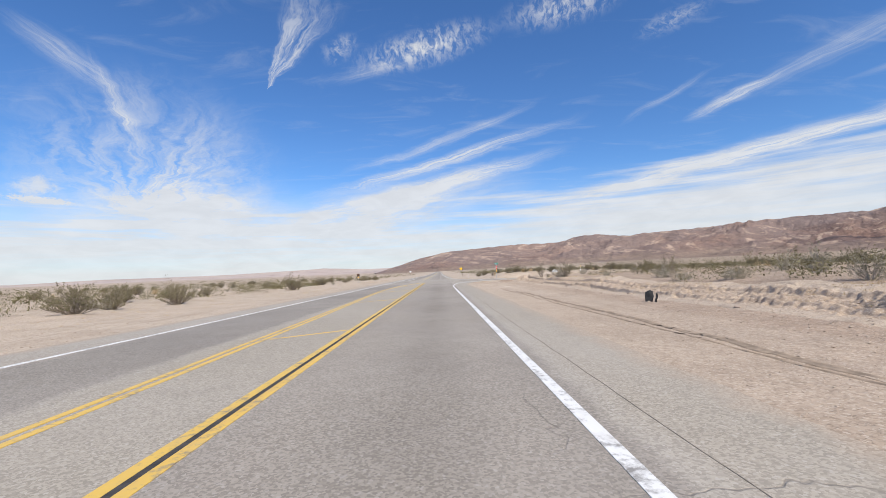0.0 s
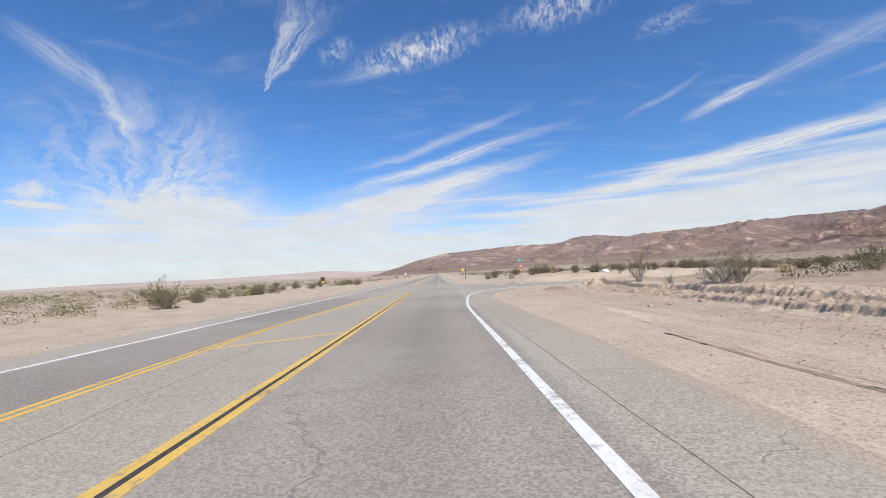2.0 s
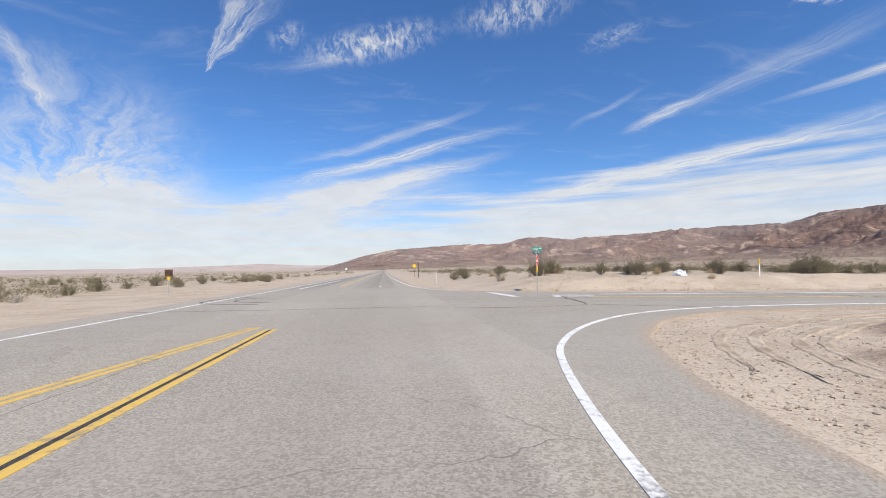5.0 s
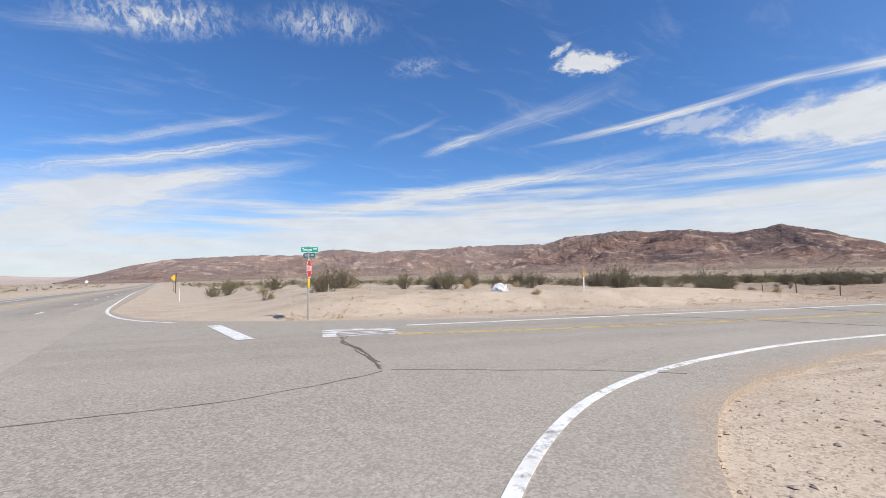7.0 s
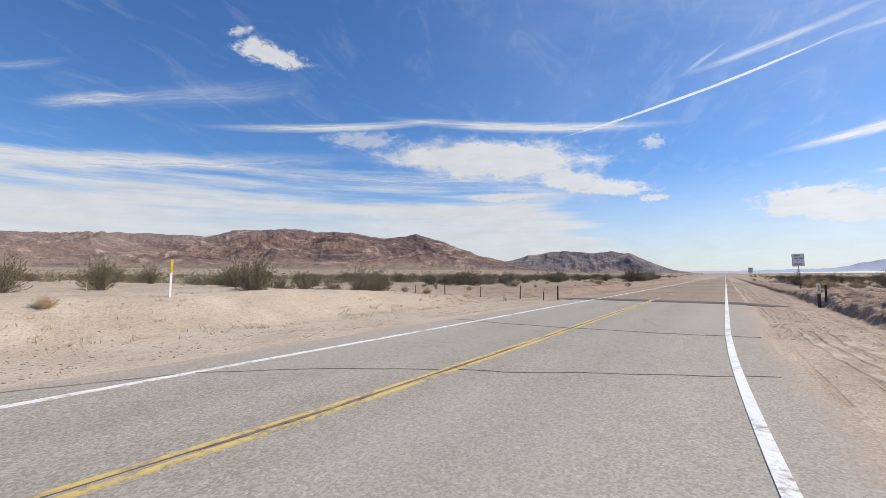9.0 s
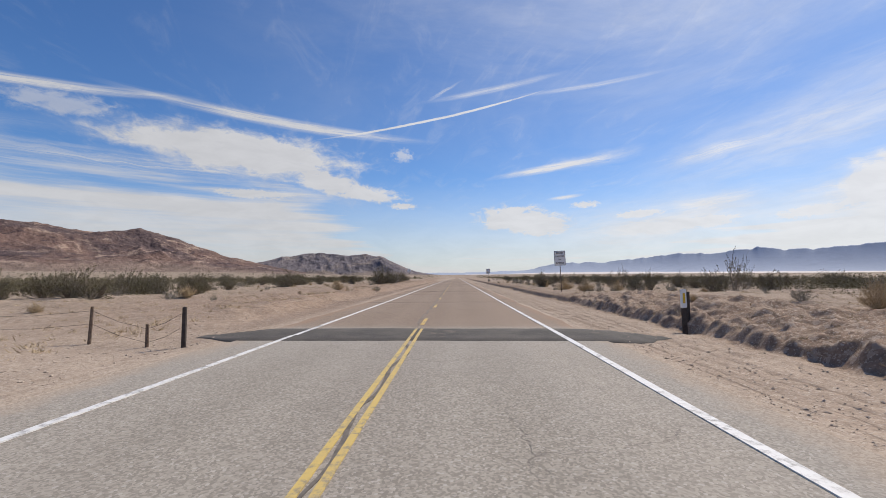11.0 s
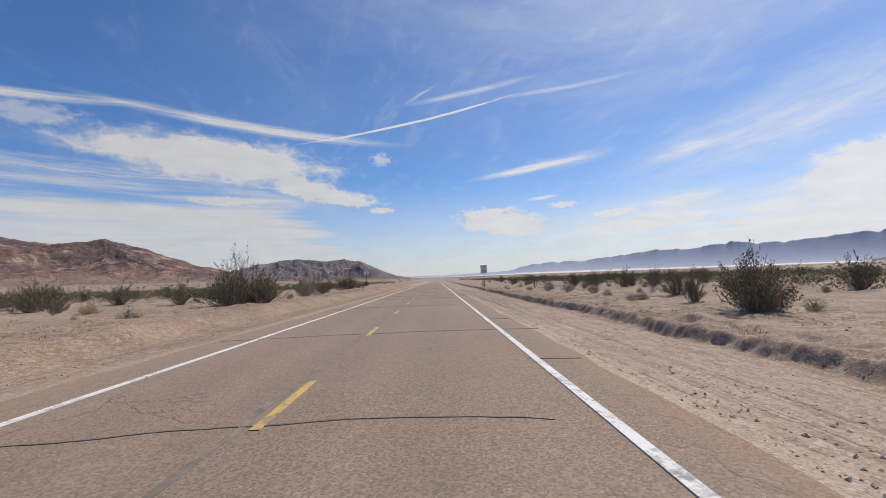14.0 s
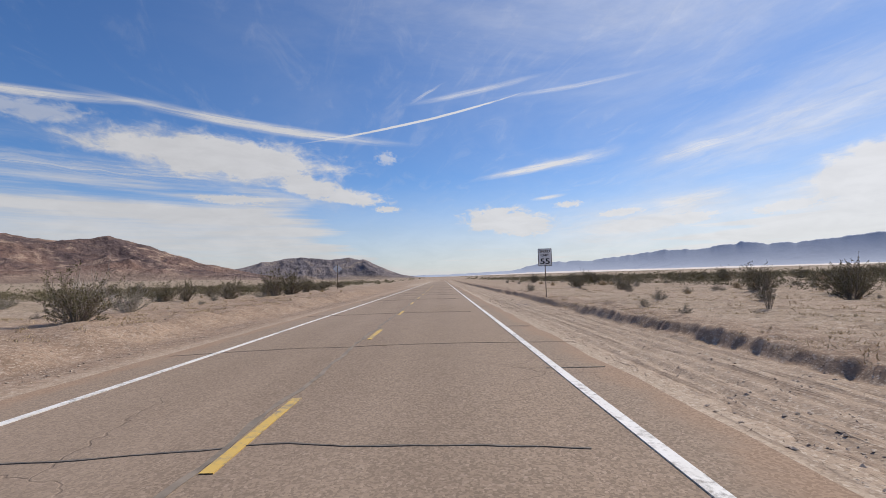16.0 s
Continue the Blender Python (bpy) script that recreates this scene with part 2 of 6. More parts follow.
def dirt_material():
    m, g, b = material("desert_dirt")
    p = here(g)
    big = g.noise(p, 0.035, 4, 0.6)
    mid = g.noise(p, 0.45, 5, 0.6)
    fine = g.noise(p, 7.0, 4, 0.75)
    speck = g.voronoi(p, 19.0)
    grit = g.voronoi(p, 34.0, out="Color")
    gs = g.n("ShaderNodeSeparateColor")
    g.put(grit, gs.inputs[0])
    col = g.mix(g.ramp(mid, 0.3, 0.7), (0.425, 0.342, 0.258), (0.565, 0.475, 0.372))
    col = g.mix(g.ramp(big, 0.35, 0.65, 0, 0.45), col, (0.52, 0.41, 0.315))
    col = g.mix(g.ramp(fine, 0.45, 0.75, 0, 0.38), col, (0.25, 0.18, 0.125))
    col = g.mix(g.ramp(speck, 0.22, 0.06, 0, 0.3), col, (0.22, 0.16, 0.115))
    red = g.mix(g.ramp(mid, 0.3, 0.7), (0.265, 0.178, 0.124), (0.415, 0.298, 0.212))
    red = g.mix(g.ramp(fine, 0.38, 0.72, 0, 0.6), red, (0.15, 0.10, 0.07))
    # besides brown earth, this attribute carries shade painted on the bank faces
    soil_and_shade = g.math("ADD", attribute(g, "soil_and_shade"), g.math("MULTIPLY", g.math("SUBTRACT", mid, 0.5), 0.6), clamp=True)
    col = g.mix(soil_and_shade, col, red)
    col = g.mix(g.ramp(gs.outputs[0], 0.62, 0.95, 0, 0.45), col, (0.20, 0.15, 0.11))
    col = g.mix(g.ramp(gs.outputs[1], 0.75, 0.97, 0, 0.5), col, (0.60, 0.52, 0.43))
    # thin dry growth over the open plain
    grow = g.math("MULTIPLY", attribute(g, "wild"), g.ramp(g.noise(p, 0.22, 5, 0.7), 0.36, 0.62, 0.1, 0.85))
    col = g.mix(grow, col, (0.250, 0.195, 0.128))
    clod = g.n("ShaderNodeSeparateColor")
    g.put(g.voronoi(p, 8.5, out="Color"), clod.inputs[0])
    rough = g.math("ADD", g.math("MULTIPLY", attribute(g, "wild"), 0.9), g.math("MULTIPLY", attribute(g, "soil_and_shade"), 0.45), clamp=True)
    col = g.mix(g.math("MULTIPLY", g.ramp(clod.outputs[0], 0.66, 0.86), g.math("MULTIPLY", rough, 0.75)), col, (0.165, 0.120, 0.085))
    col = g.mix(g.math("MULTIPLY", g.ramp(clod.outputs[1], 0.80, 0.94), g.math("MULTIPLY", rough, 0.6)), col, (0.56, 0.47, 0.38))
    # wheel tracks along the two roads
    trk = g.noise(g.mapping(p, scale=(3.2, 0.07, 0)), 1.0, 4, 0.6, 0.3)
    trk2 = g.noise(g.mapping(g.mapping(p, rot=(0, 0, radians(16.87))), scale=(0.06, 3.4, 0)), 1.0, 4, 0.62, 0.3)
    rut = g.math("ADD", g.math("MULTIPLY", g.ramp(trk, 0.52, 0.66), attribute(g, "track_main")), g.math("MULTIPLY", g.ramp(trk2, 0.50, 0.64), attribute(g, "track_side")))
    rut = g.math("MULTIPLY", rut, g.ramp(g.noise(p, 1.1, 3, 0.6), 0.3, 0.6))
    col = g.mix(g.math("MULTIPLY", rut, 0.5), col, (0.20, 0.14, 0.10))
    g.put(col, b.inputs["Base Color"])
    b.inputs["Roughness"].default_value = 0.95
    b.inputs["Specular IOR Level"].default_value = 0.15
    h = g.math("ADD", g.math("MULTIPLY", fine, 0.6), g.math("MULTIPLY", g.ramp(speck, 0.0, 0.35, 1, 0), 0.3))
    h = g.math("ADD", g.math("ADD", h, g.math("MULTIPLY", gs.outputs[2], 0.25)), g.math("MULTIPLY", mid, 1.2))
    h = g.math("SUBTRACT", h, g.math("MULTIPLY", rut, 0.8))
    g.put(g.bump(h, 0.75, 0.03), b.inputs["Normal"])
    return m


def track_material():
    m, g, b = material("pressed_dirt")
    p = here(g)
    mid, fine = g.noise(p, 1.3, 5, 0.65), g.noise(p, 9.0, 4, 0.75)
    col = g.mix(g.ramp(mid, 0.35, 0.65), (0.36, 0.285, 0.212), (0.52, 0.43, 0.335))
    col = g.mix(g.ramp(fine, 0.45, 0.7, 0, 0.5), col, (0.22, 0.16, 0.115))
    g.put(col, b.inputs["Base Color"])
    b.inputs["Roughness"].default_value = 0.95
    b.inputs["Specular IOR Level"].default_value = 0.15
    g.put(g.bump(fine, 0.9, 0.03), b.inputs["Normal"])
    return m


def asphalt_material(name, tone, bands, axis, origin, worn=(5000, 5001, 5002, 5003)):
    """bands: from, to, softness, strength and tint of the lanes, by the offset from origin along axis; worn: the stretch of y where turning traffic has evened them out."""
    m, g, b = material(name)
    p = here(g)
    across = g.n("ShaderNodeVectorMath", op="DOT_PRODUCT")
    sub = g.n("ShaderNodeVectorMath", op="SUBTRACT")
    g.put(p, sub.inputs[0])
    sub.inputs[1].default_value = origin
    g.put(sub.outputs[0], across.inputs[0])
    across.inputs[1].default_value = axis
    off = g.math("ADD", across.outputs["Value"], g.math("MULTIPLY", g.math("SUBTRACT", g.noise(p, 0.9, 4, 0.6), 0.5), 0.5))
    patchy = g.ramp(g.noise(p, 0.16, 4, 0.6), 0.3, 0.7, 0.55, 1.0)
    way = g.n("ShaderNodeSeparateXYZ")
    g.put(p, way.inputs[0])
    patchy = g.math("MULTIPLY", patchy, g.math("ADD", g.ramp(way.outputs[1], worn[0], worn[1], 1.0, 0.25), g.ramp(way.outputs[1], worn[2], worn[3], 0.0, 0.75)))
    big = g.noise(p, 0.12, 4, 0.6)
    mid = g.noise(p, 1.4, 4, 0.6)
    stone = g.voronoi(p, 46.0, out="Color")
    sepa = g.n("ShaderNodeSeparateColor")
    g.put(stone, sepa.inputs[0])
    a = tuple(c * tone for c in (0.418, 0.372, 0.308))
    d = tuple(c * tone for c in (0.252, 0.224, 0.184))
    col = g.mix(g.ramp(sepa.outputs[0], 0.15, 0.9, 0.0, 0.85), a, d)
    col = g.mix(g.ramp(sepa.outputs[1], 0.86, 0.98, 0, 0.7), col, (0.50, 0.455, 0.40))
    col = g.mix(g.ramp(big, 0.35, 0.7, 0, 0.4), col, tuple(c * tone for c in (0.435, 0.395, 0.345)))
    col = g.mix(g.ramp(mid, 0.5, 0.8, 0, 0.3), col, d)
    for lo, hi, soft, amount, tint in bands:
        inside = g.math("MULTIPLY", g.ramp(off, lo - soft, lo + soft), g.ramp(off, hi + soft, hi - soft))
        col = g.mix(g.math("MULTIPLY", g.math("MULTIPLY", inside, patchy), amount), col, g.mix(1.0, col, tint, "MULTIPLY"))
    # fine cracks
    wob = g.n("ShaderNodeVectorMath", op="ADD")
    g.put(p, wob.inputs[0])
    ns = g.n("ShaderNodeVectorMath", op="SCALE")
    g.put(g.noise(p, 1.2, 3, 0.6, color=True), ns.inputs[0])
    ns.inputs["Scale"].default_value = 0.9
    g.put(ns.outputs[0], wob.inputs[1])
    crack = g.voronoi(wob.outputs[0], 0.23, "DISTANCE_TO_EDGE")
    crack = g.math("MULTIPLY", g.ramp(crack, 0.0045, 0.001), g.ramp(g.noise(p, 0.2, 2), 0.48, 0.6))
    col = g.mix(g.math("MULTIPLY", crack, 0.35), col, (0.12, 0.10, 0.085))
    # blown sand near the edges
    dust = g.math("ADD", attribute(g, "dust"), g.math("MULTIPLY", g.math("SUBTRACT", g.noise(p, 0.8, 6, 0.7), 0.5), 1.5))
    col = g.mix(g.ramp(dust, 0.35, 0.95, 0, 0.85), col, g.mix(g.ramp(sepa.outputs[2], .2, .8), (0.46, 0.375, 0.29), (0.33, 0.26, 0.195)))
    col = g.mix(g.math("MULTIPLY", attribute(g, "brown"), 0.9), col, g.mix(1.0, col, (0.80, 0.66, 0.57), "MULTIPLY"))
    g.put(col, b.inputs["Base Color"])
    b.inputs["Roughness"].default_value = 0.88
    b.inputs["Specular IOR Level"].default_value = 0.25
    h = g.math("ADD", sepa.outputs[2], g.math("MULTIPLY", crack, -2.0))
    g.put(g.bump(h, 0.5, 0.006), b.inputs["Normal"])
    return m


def asphalt_patch_material(name):
    m, g, b = material(name)
    p = here(g)
    grain = g.noise(p, 60.0, 3, 0.7)
    mid = g.noise(p, 0.9, 5, 0.65)
    col = g.mix(g.ramp(mid, 0.3, 0.75), (0.075, 0.068, 0.060), (0.13, 0.115, 0.098))
    col = g.mix(g.ramp(grain, 0.5, 0.8, 0, 0.4), col, (0.24, 0.215, 0.185))
    s = g.noise(p, 0.5, 6, 0.7)
    col = g.mix(g.ramp(s, 0.58, 0.72, 0, 0.6), col, (0.36, 0.29, 0.225))
    g.put(col, b.inputs["Base Color"])
    b.inputs["Roughness"].default_value = 0.9
    b.inputs["Specular IOR Level"].default_value = 0.25
    g.put(g.bump(grain, 0.5, 0.006), b.inputs["Normal"])
    return m


def paint_material(name, colour, wear=0.5):
    m, g, b = material(name)
    p = here(g)
    n = g.noise(p, 9.0, 6, 0.7)
    n2 = g.noise(p, 1.1, 3, 0.6)
    f = g.ramp(g.math("ADD", g.math("MULTIPLY", n, 0.6), g.math("MULTIPLY", n2, 0.4)), wear - 0.07, wear + 0.09, 0.9, 0.0)
    col = g.mix(f, colour, (0.20, 0.185, 0.165))
    grime = g.ramp(g.noise(p, 3.0, 4, 0.6), 0.45, 0.8, 0, 0.3)
    col = g.mix(grime, col, (0.36, 0.31, 0.255))
    g.put(col, b.inputs["Base Color"])
    b.inputs["Roughness"].default_value = 0.7
    g.put(g.bump(n, 0.3, 0.004), b.inputs["Normal"])
    return m


def plain_material(name, colour, rough=0.6, metal=0.0, vary=0.25, scale=8.0, bump=0.15, spec=0.4):
    m, g, b = material(name)
    tc = g.n("ShaderNodeTexCoord").outputs["Object"]
    rnd = g.n("ShaderNodeObjectInfo").outputs["Random"]
    n = g.noise(tc, scale, 5, 0.65)
    dark = tuple(c * (1 - vary) for c in colour)
    lite = tuple(min(1, c * (1 + vary * .6)) for c in colour)
    col = g.mix(g.ramp(n, 0.3, 0.7), dark, lite)
    col = g.mix(g.math("MULTIPLY", rnd, 0.2), col, dark)
    g.put(col, b.inputs["Base Color"])
    b.inputs["Roughness"].default_value, b.inputs["Metallic"].default_value = rough, metal
    b.inputs["Specular IOR Level"].default_value = spec
    g.put(g.bump(n, bump, 0.01), b.inputs["Normal"])
    return m


def plant_material(name, a, c, trans=0.0):
    m, g, b = material(name)
    isl = g.n("ShaderNodeNewGeometry").outputs["Random Per Island"]
    rnd = g.n("ShaderNodeObjectInfo").outputs["Random"]
    col = g.mix(isl, a, c)
    col = g.mix(g.math("MULTIPLY", rnd, 0.35), col, tuple(0.6 * q + 0.02 for q in c))
    g.put(col, b.inputs["Base Color"])
    b.inputs["Roughness"].default_value = 0.75
    b.inputs["Specular IOR Level"].default_value = 0.2
    return m


def rock_range_material(name, a, c, pale, dark, scale, pale_amount=0.35, relief=14.0, foot=(0.36, 0.265, 0.185), along=None):
    m, g, b = material(name)
    p = here(g)
    n1 = g.noise(p, scale * .5, 5, 0.6, 0.6)
    n2 = g.noise(p, scale * 7, 6, 0.7)
    patch = g.noise(g.mapping(p, scale=(1, 1, 1.8)), scale * 1.3, 6, 0.62, 1.6)
    streak = g.noise(g.mapping(p, scale=(1, 1, 6)), scale * 2.2, 5, 0.6, 0.8)
    col = g.mix(g.ramp(n1, 0.38, 0.62), a, c)
    col = g.mix(g.ramp(patch, 0.53, 0.66, 0, pale_amount), col, pale)
    col = g.mix(g.ramp(streak, 0.60, 0.70, 0, pale_amount * .8), col, tuple(0.75 * u for u in pale))
    col = g.mix(g.ramp(patch, 0.46, 0.34, 0, 0.8), col, dark)
    col = g.mix(g.ramp(n2, 0.46, 0.70, 0, 0.55), col, dark)
    n3 = g.noise(g.mapping(p, scale=(1, 1, .5)), scale * 26, 4, 0.7)
    col = g.mix(g.ramp(n3, 0.50, 0.70, 0, 0.40), col, dark)
    col = g.mix(g.ramp(n3, 0.42, 0.28, 0, 0.35), col, pale)
    if along:
        # the rock turns paler and pinker towards one end of the range
        sp = g.n("ShaderNodeSeparateXYZ")
        g.put(p, sp.inputs[0])
        lean = g.math("ADD", sp.outputs[1], g.math("MULTIPLY", g.math("SUBTRACT", n1, 0.5), 1500.0))
        col = g.mix(g.ramp(lean, *along, 0.0, 0.32), col, (0.52, 0.40, 0.335))
    col = g.mix(attribute(g, "fan"), col, g.mix(g.ramp(n2, .35, .65), foot, tuple(.75 * u for u in foot)))
    g.put(col, b.inputs["Base Color"])
    b.inputs["Roughness"].default_value = 0.95
    b.inputs["Specular IOR Level"].default_value = 0.1
    g.put(g.bump(g.math("ADD", n2, n1), 0.8, relief), b.inputs["Normal"])
    return m


M_DIRT = dirt_material()
M_ASPHALT = asphalt_material("asphalt_bleached", 1.0, (
    (-3.5, 0.25, .12, 1.0, (0.74, 0.73, 0.74)), (-2.0, -1.2, .35, .6, (0.80, 0.79, 0.78)), (-3.3, -2.6, .25, .5, (1.12, 1.11, 1.10)), (-0.95, -0.35, .25, .5, (1.12, 1.11, 1.10)),
    (-9.3, -6.4, .2, 1.0, (0.66, 0.66, 0.68)), (-6.2, -3.8, .3, .7, (0.93, 0.92, 0.88)), (0.5, 3.0, .2, .8, (0.97, 0.95, 0.91))), (1, 0, 0), (0, 0, 0), (56, 68, 92, 106))
M_ASPHALT2 = asphalt_material("asphalt_side_road", 0.92, (
    (-0.7, 0.7, .3, .6, (0.86, 0.85, 0.85)), (1.3, 2.1, .35, .5, (0.84, 0.83, 0.82)), (-2.1, -1.3, .35, .5, (0.84, 0.83, 0.82)), (2.5, 3.4, .3, .5, (1.10, 1.08, 1.06))), (-0.2902, -0.957, 0), (0, 80.35, 0))
M_WHITE = paint_material("white_road_paint", (0.74, 0.73, 0.70), 0.425)
M_YELLOW = paint_material("yellow_road_paint", (0.66, 0.43, 0.09), 0.42)
M_YELLOW_OLD = paint_material("worn_yellow_road_paint", (0.60, 0.40, 0.10), 0.45)
M_YELLOW_FAINT = paint_material("faded_yellow_road_paint", (0.60, 0.43, 0.13), 0.44)
M_SEAL = plain_material("crack_sealant", (0.165, 0.142, 0.118), 0.85, vary=0.4)
M_SEAM = plain_material("worn_grey_seam", (0.240, 0.200, 0.160), 0.9, vary=0.35, scale=3.0)
M_STEEL = plain_material("galvanised_steel", (0.42, 0.42, 0.41), 0.5, 0.6, 0.2)
M_DARKSTEEL = plain_material("rusty_dark_steel", (0.075, 0.06, 0.05), 0.75, 0.2, 0.4)
M_RUST = plain_material("brown_rusted_steel", (0.17, 0.125, 0.10), 0.75, 0.1, 0.35)
M_WOODPOST = plain_material("weathered_wood", (0.17, 0.12, 0.085), 0.9, vary=0.4, scale=20, bump=0.5)
M_SIGNWHITE = plain_material("white_sign_sheeting", (0.83, 0.83, 0.81), 0.5, vary=0.06, bump=0.02)
M_SIGNBACK = plain_material("bare_aluminium_sign_back", (0.85, 0.85, 0.84), 0.55, 0.0, 0.08, bump=0.02)
M_STAKE = plain_material("weathered_pale_wood", (0.52, 0.47, 0.40), 0.85, vary=0.3, scale=18)
M_BLACK = plain_material("black_sign_print", (0.02, 0.02, 0.022), 0.6, vary=0.1, bump=0.0)
M_RED = plain_material("red_sign_sheeting", (0.52, 0.035, 0.03), 0.5, vary=0.1, bump=0.02)
M_GREEN = plain_material("green_sign_sheeting", (0.01, 0.33, 0.22), 0.5, vary=0.08, bump=0.02)
M_BROWN = plain_material("dark_brown_sign_sheeting", (0.085, 0.042, 0.02), 0.5, vary=0.2, bump=0.02)
M_AMBER = plain_material("yellow_plastic", (0.75, 0.47, 0.03), 0.5, vary=0.1, bump=0.02)
M_BLACKPLASTIC = plain_material("dusty_black_plastic", (0.035, 0.034, 0.033), 0.6, vary=0.5, scale=5.0)
M_PLASTIC = plain_material("white_plastic_sheet", (0.60, 0.61, 0.62), 0.4, vary=0.25)
M_STONE = plain_material("desert_stone", (0.46, 0.365, 0.285), 0.9, vary=0.3, scale=3.0)
M_LEAF = plant_material("creosote_leaves", (0.105, 0.093, 0.042), (0.235, 0.203, 0.115))
M_LEAF2 = plant_material("grey_green_leaves", (0.19, 0.175, 0.115), (0.30, 0.265, 0.185))
M_STEM = plain_material("grey_brown_stems", (0.25, 0.205, 0.16), 0.9, vary=0.3)
M_DRY = plant_material("dry_golden_twigs", (0.42, 0.31, 0.175), (0.60, 0.465, 0.29))
M_DEAD = plant_material("bleached_dead_twigs", (0.33, 0.29, 0.24), (0.48, 0.43, 0.37))
M_RANGE = rock_range_material("brown_desert_mountain", (0.250, 0.160, 0.127), (0.152, 0.110, 0.104), (0.54, 0.40, 0.30), (0.068, 0.051, 0.054), 0.0050, 0.9, 34.0, (0.36, 0.27, 0.21), (1500, 2500))
M_HILL = rock_range_material("dark_grey_hills", (0.245, 0.212, 0.210), (0.180, 0.165, 0.182), (0.40, 0.325, 0.265), (0.092, 0.082, 0.092), 0.0045, 0.7, 30.0, (0.33, 0.26, 0.20))
# distance haze painted in: blue base colours of low contrast
M_HAZE_BLUE = rock_range_material("far_mountain_painted_haze", (0.385, 0.435, 0.525), (0.365, 0.415, 0.50), (0.405, 0.45, 0.53), (0.345, 0.39, 0.475), 0.003, 0.3, 2.0)
# tan rock, lightened so that its colour also holds the distance haze
M_TAN = rock_range_material("tan_hills_painted_haze", (0.50, 0.415, 0.36), (0.43, 0.355, 0.32), (0.56, 0.48, 0.42), (0.36, 0.29, 0.265), 0.003, foot=(0.48, 0.39, 0.31))
M_TRACK = track_material()
M_RUT = plain_material("pressed_brown_earth", (0.335, 0.262, 0.195), 0.95, vary=0.3, scale=4.0, bump=0.5, spec=0.1)
M_PALE = plain_material("pale_fine_sand", (0.53, 0.45, 0.355), 0.95, vary=0.15, scale=2.0, bump=0.3, spec=0.1)
M_PATCH = asphalt_patch_material("newer_dark_asphalt")
M_PLAYA = plain_material("pale_dry_lake", (0.70, 0.64, 0.58), 0.9, vary=0.1, scale=0.01)


# ---- small building helpers ----
def link_mesh(name, verts, faces, mat, smooth=False):
    me = bpy.data.meshes.new(name)
    me.from_pydata([tuple(v) for v in verts], [], faces)
    me.materials.append(mat)
    if smooth:
        me.polygons.foreach_set("use_smooth", [True] * len(me.polygons))
    me.update()
    return new(name, me)


def part(name, bm, mat, parent, label=""):
    me = bpy.data.meshes.new(name)
    bm.to_mesh(me)
    bm.free()
    me.materials.append(mat)
    ob = new(name, me)
    ob.parent = parent
    if label:
        tagged(ob, label)
    return ob


def thing(name, place, label, category, group="", kind="", rz=0.0, tilt=(0, 0)):
    e = new(name)
    e.empty_display_size = 0.2
    e.matrix_world = pose(*place, tilt[0], tilt[1], rz)
    return tagged(e, label, category, group, kind)


def box(bm, c, size, bevel=0.0):
    r = bmesh.ops.create_cube(bm, size=1.0, matrix=Matrix.Translation(c) @ Matrix.Diagonal((*size, 1)))
    if bevel:
        es = list({e for v in r["verts"] for e in v.link_edges})
        bmesh.ops.bevel(bm, geom=es, offset=bevel, segments=2, affect="EDGES")


def tube(bm, a, b, r1, r2, seg=8):
    a, b = Vector(a), Vector(b)
    d = b - a
    m = Matrix.Translation((a + b) / 2) @ d.to_track_quat("Z", "Y").to_matrix().to_4x4()
    bmesh.ops.create_cone(bm, cap_ends=True, segments=seg, radius1=r1, radius2=r2, depth=d.length, matrix=m)


def outline_plate(bm, pts, thick):
    """A flat plate in the x-z plane, its front at y = 0, its back at y = thick."""
    f = bm.faces.new([bm.verts.new((x, 0, z)) for x, z in pts])
    r = bmesh.ops.extrude_face_region(bm, geom=[f])
    bmesh.ops.translate(bm, verts=[v for v in r["geom"] if isinstance(v, bmesh.types.BMVert)], vec=(0, thick, 0))
    bmesh.ops.recalc_face_normals(bm, faces=bm.faces)


def rounded(w, h, r, z0, n=5):
    pts = []
    for cx, cz, a0 in ((w / 2 - r, h - r, 0), (-w / 2 + r, h - r, 90), (-w / 2 + r, r, 180), (w / 2 - r, r, 270)):
        for i in range(n):
            a = radians(a0 + 90 * i / (n - 1))
            pts.append((cx + r * math.cos(a), z0 + cz + r * math.sin(a)))
    return pts


def lettering(text, size, mat, parent, x, z, y=-0.004, label="", width=None, name="lettering"):
    cu = bpy.data.curves.new("lettering", "FONT")
    cu.body, cu.size, cu.align_x, cu.align_y, cu.extrude = text, size, "CENTER", "CENTER", 0.001
    cu.offset = size * 0.018
    ob = bpy.data.objects.new("lettering", cu)
    scene.collection.objects.link(ob)
    bpy.context.view_layer.update()
    me = bpy.data.meshes.new_from_object(ob.evaluated_get(bpy.context.evaluated_depsgraph_get()))
    bpy.data.objects.remove(ob)
    if width:
        xs = [v.co.x for v in me.vertices]
        k = width / (max(xs) - min(xs))
        for v in me.vertices:
            v.co.x *= k
    me.materials.clear()
    me.materials.append(mat)
    o = new(name, me)
    o.parent = parent
    o.matrix_basis = pose(x, y, z, 90, 0, 0)
    return tagged(o, label)


# value noise on arrays
_TAB = np.random.RandomState(7).rand(256, 256)


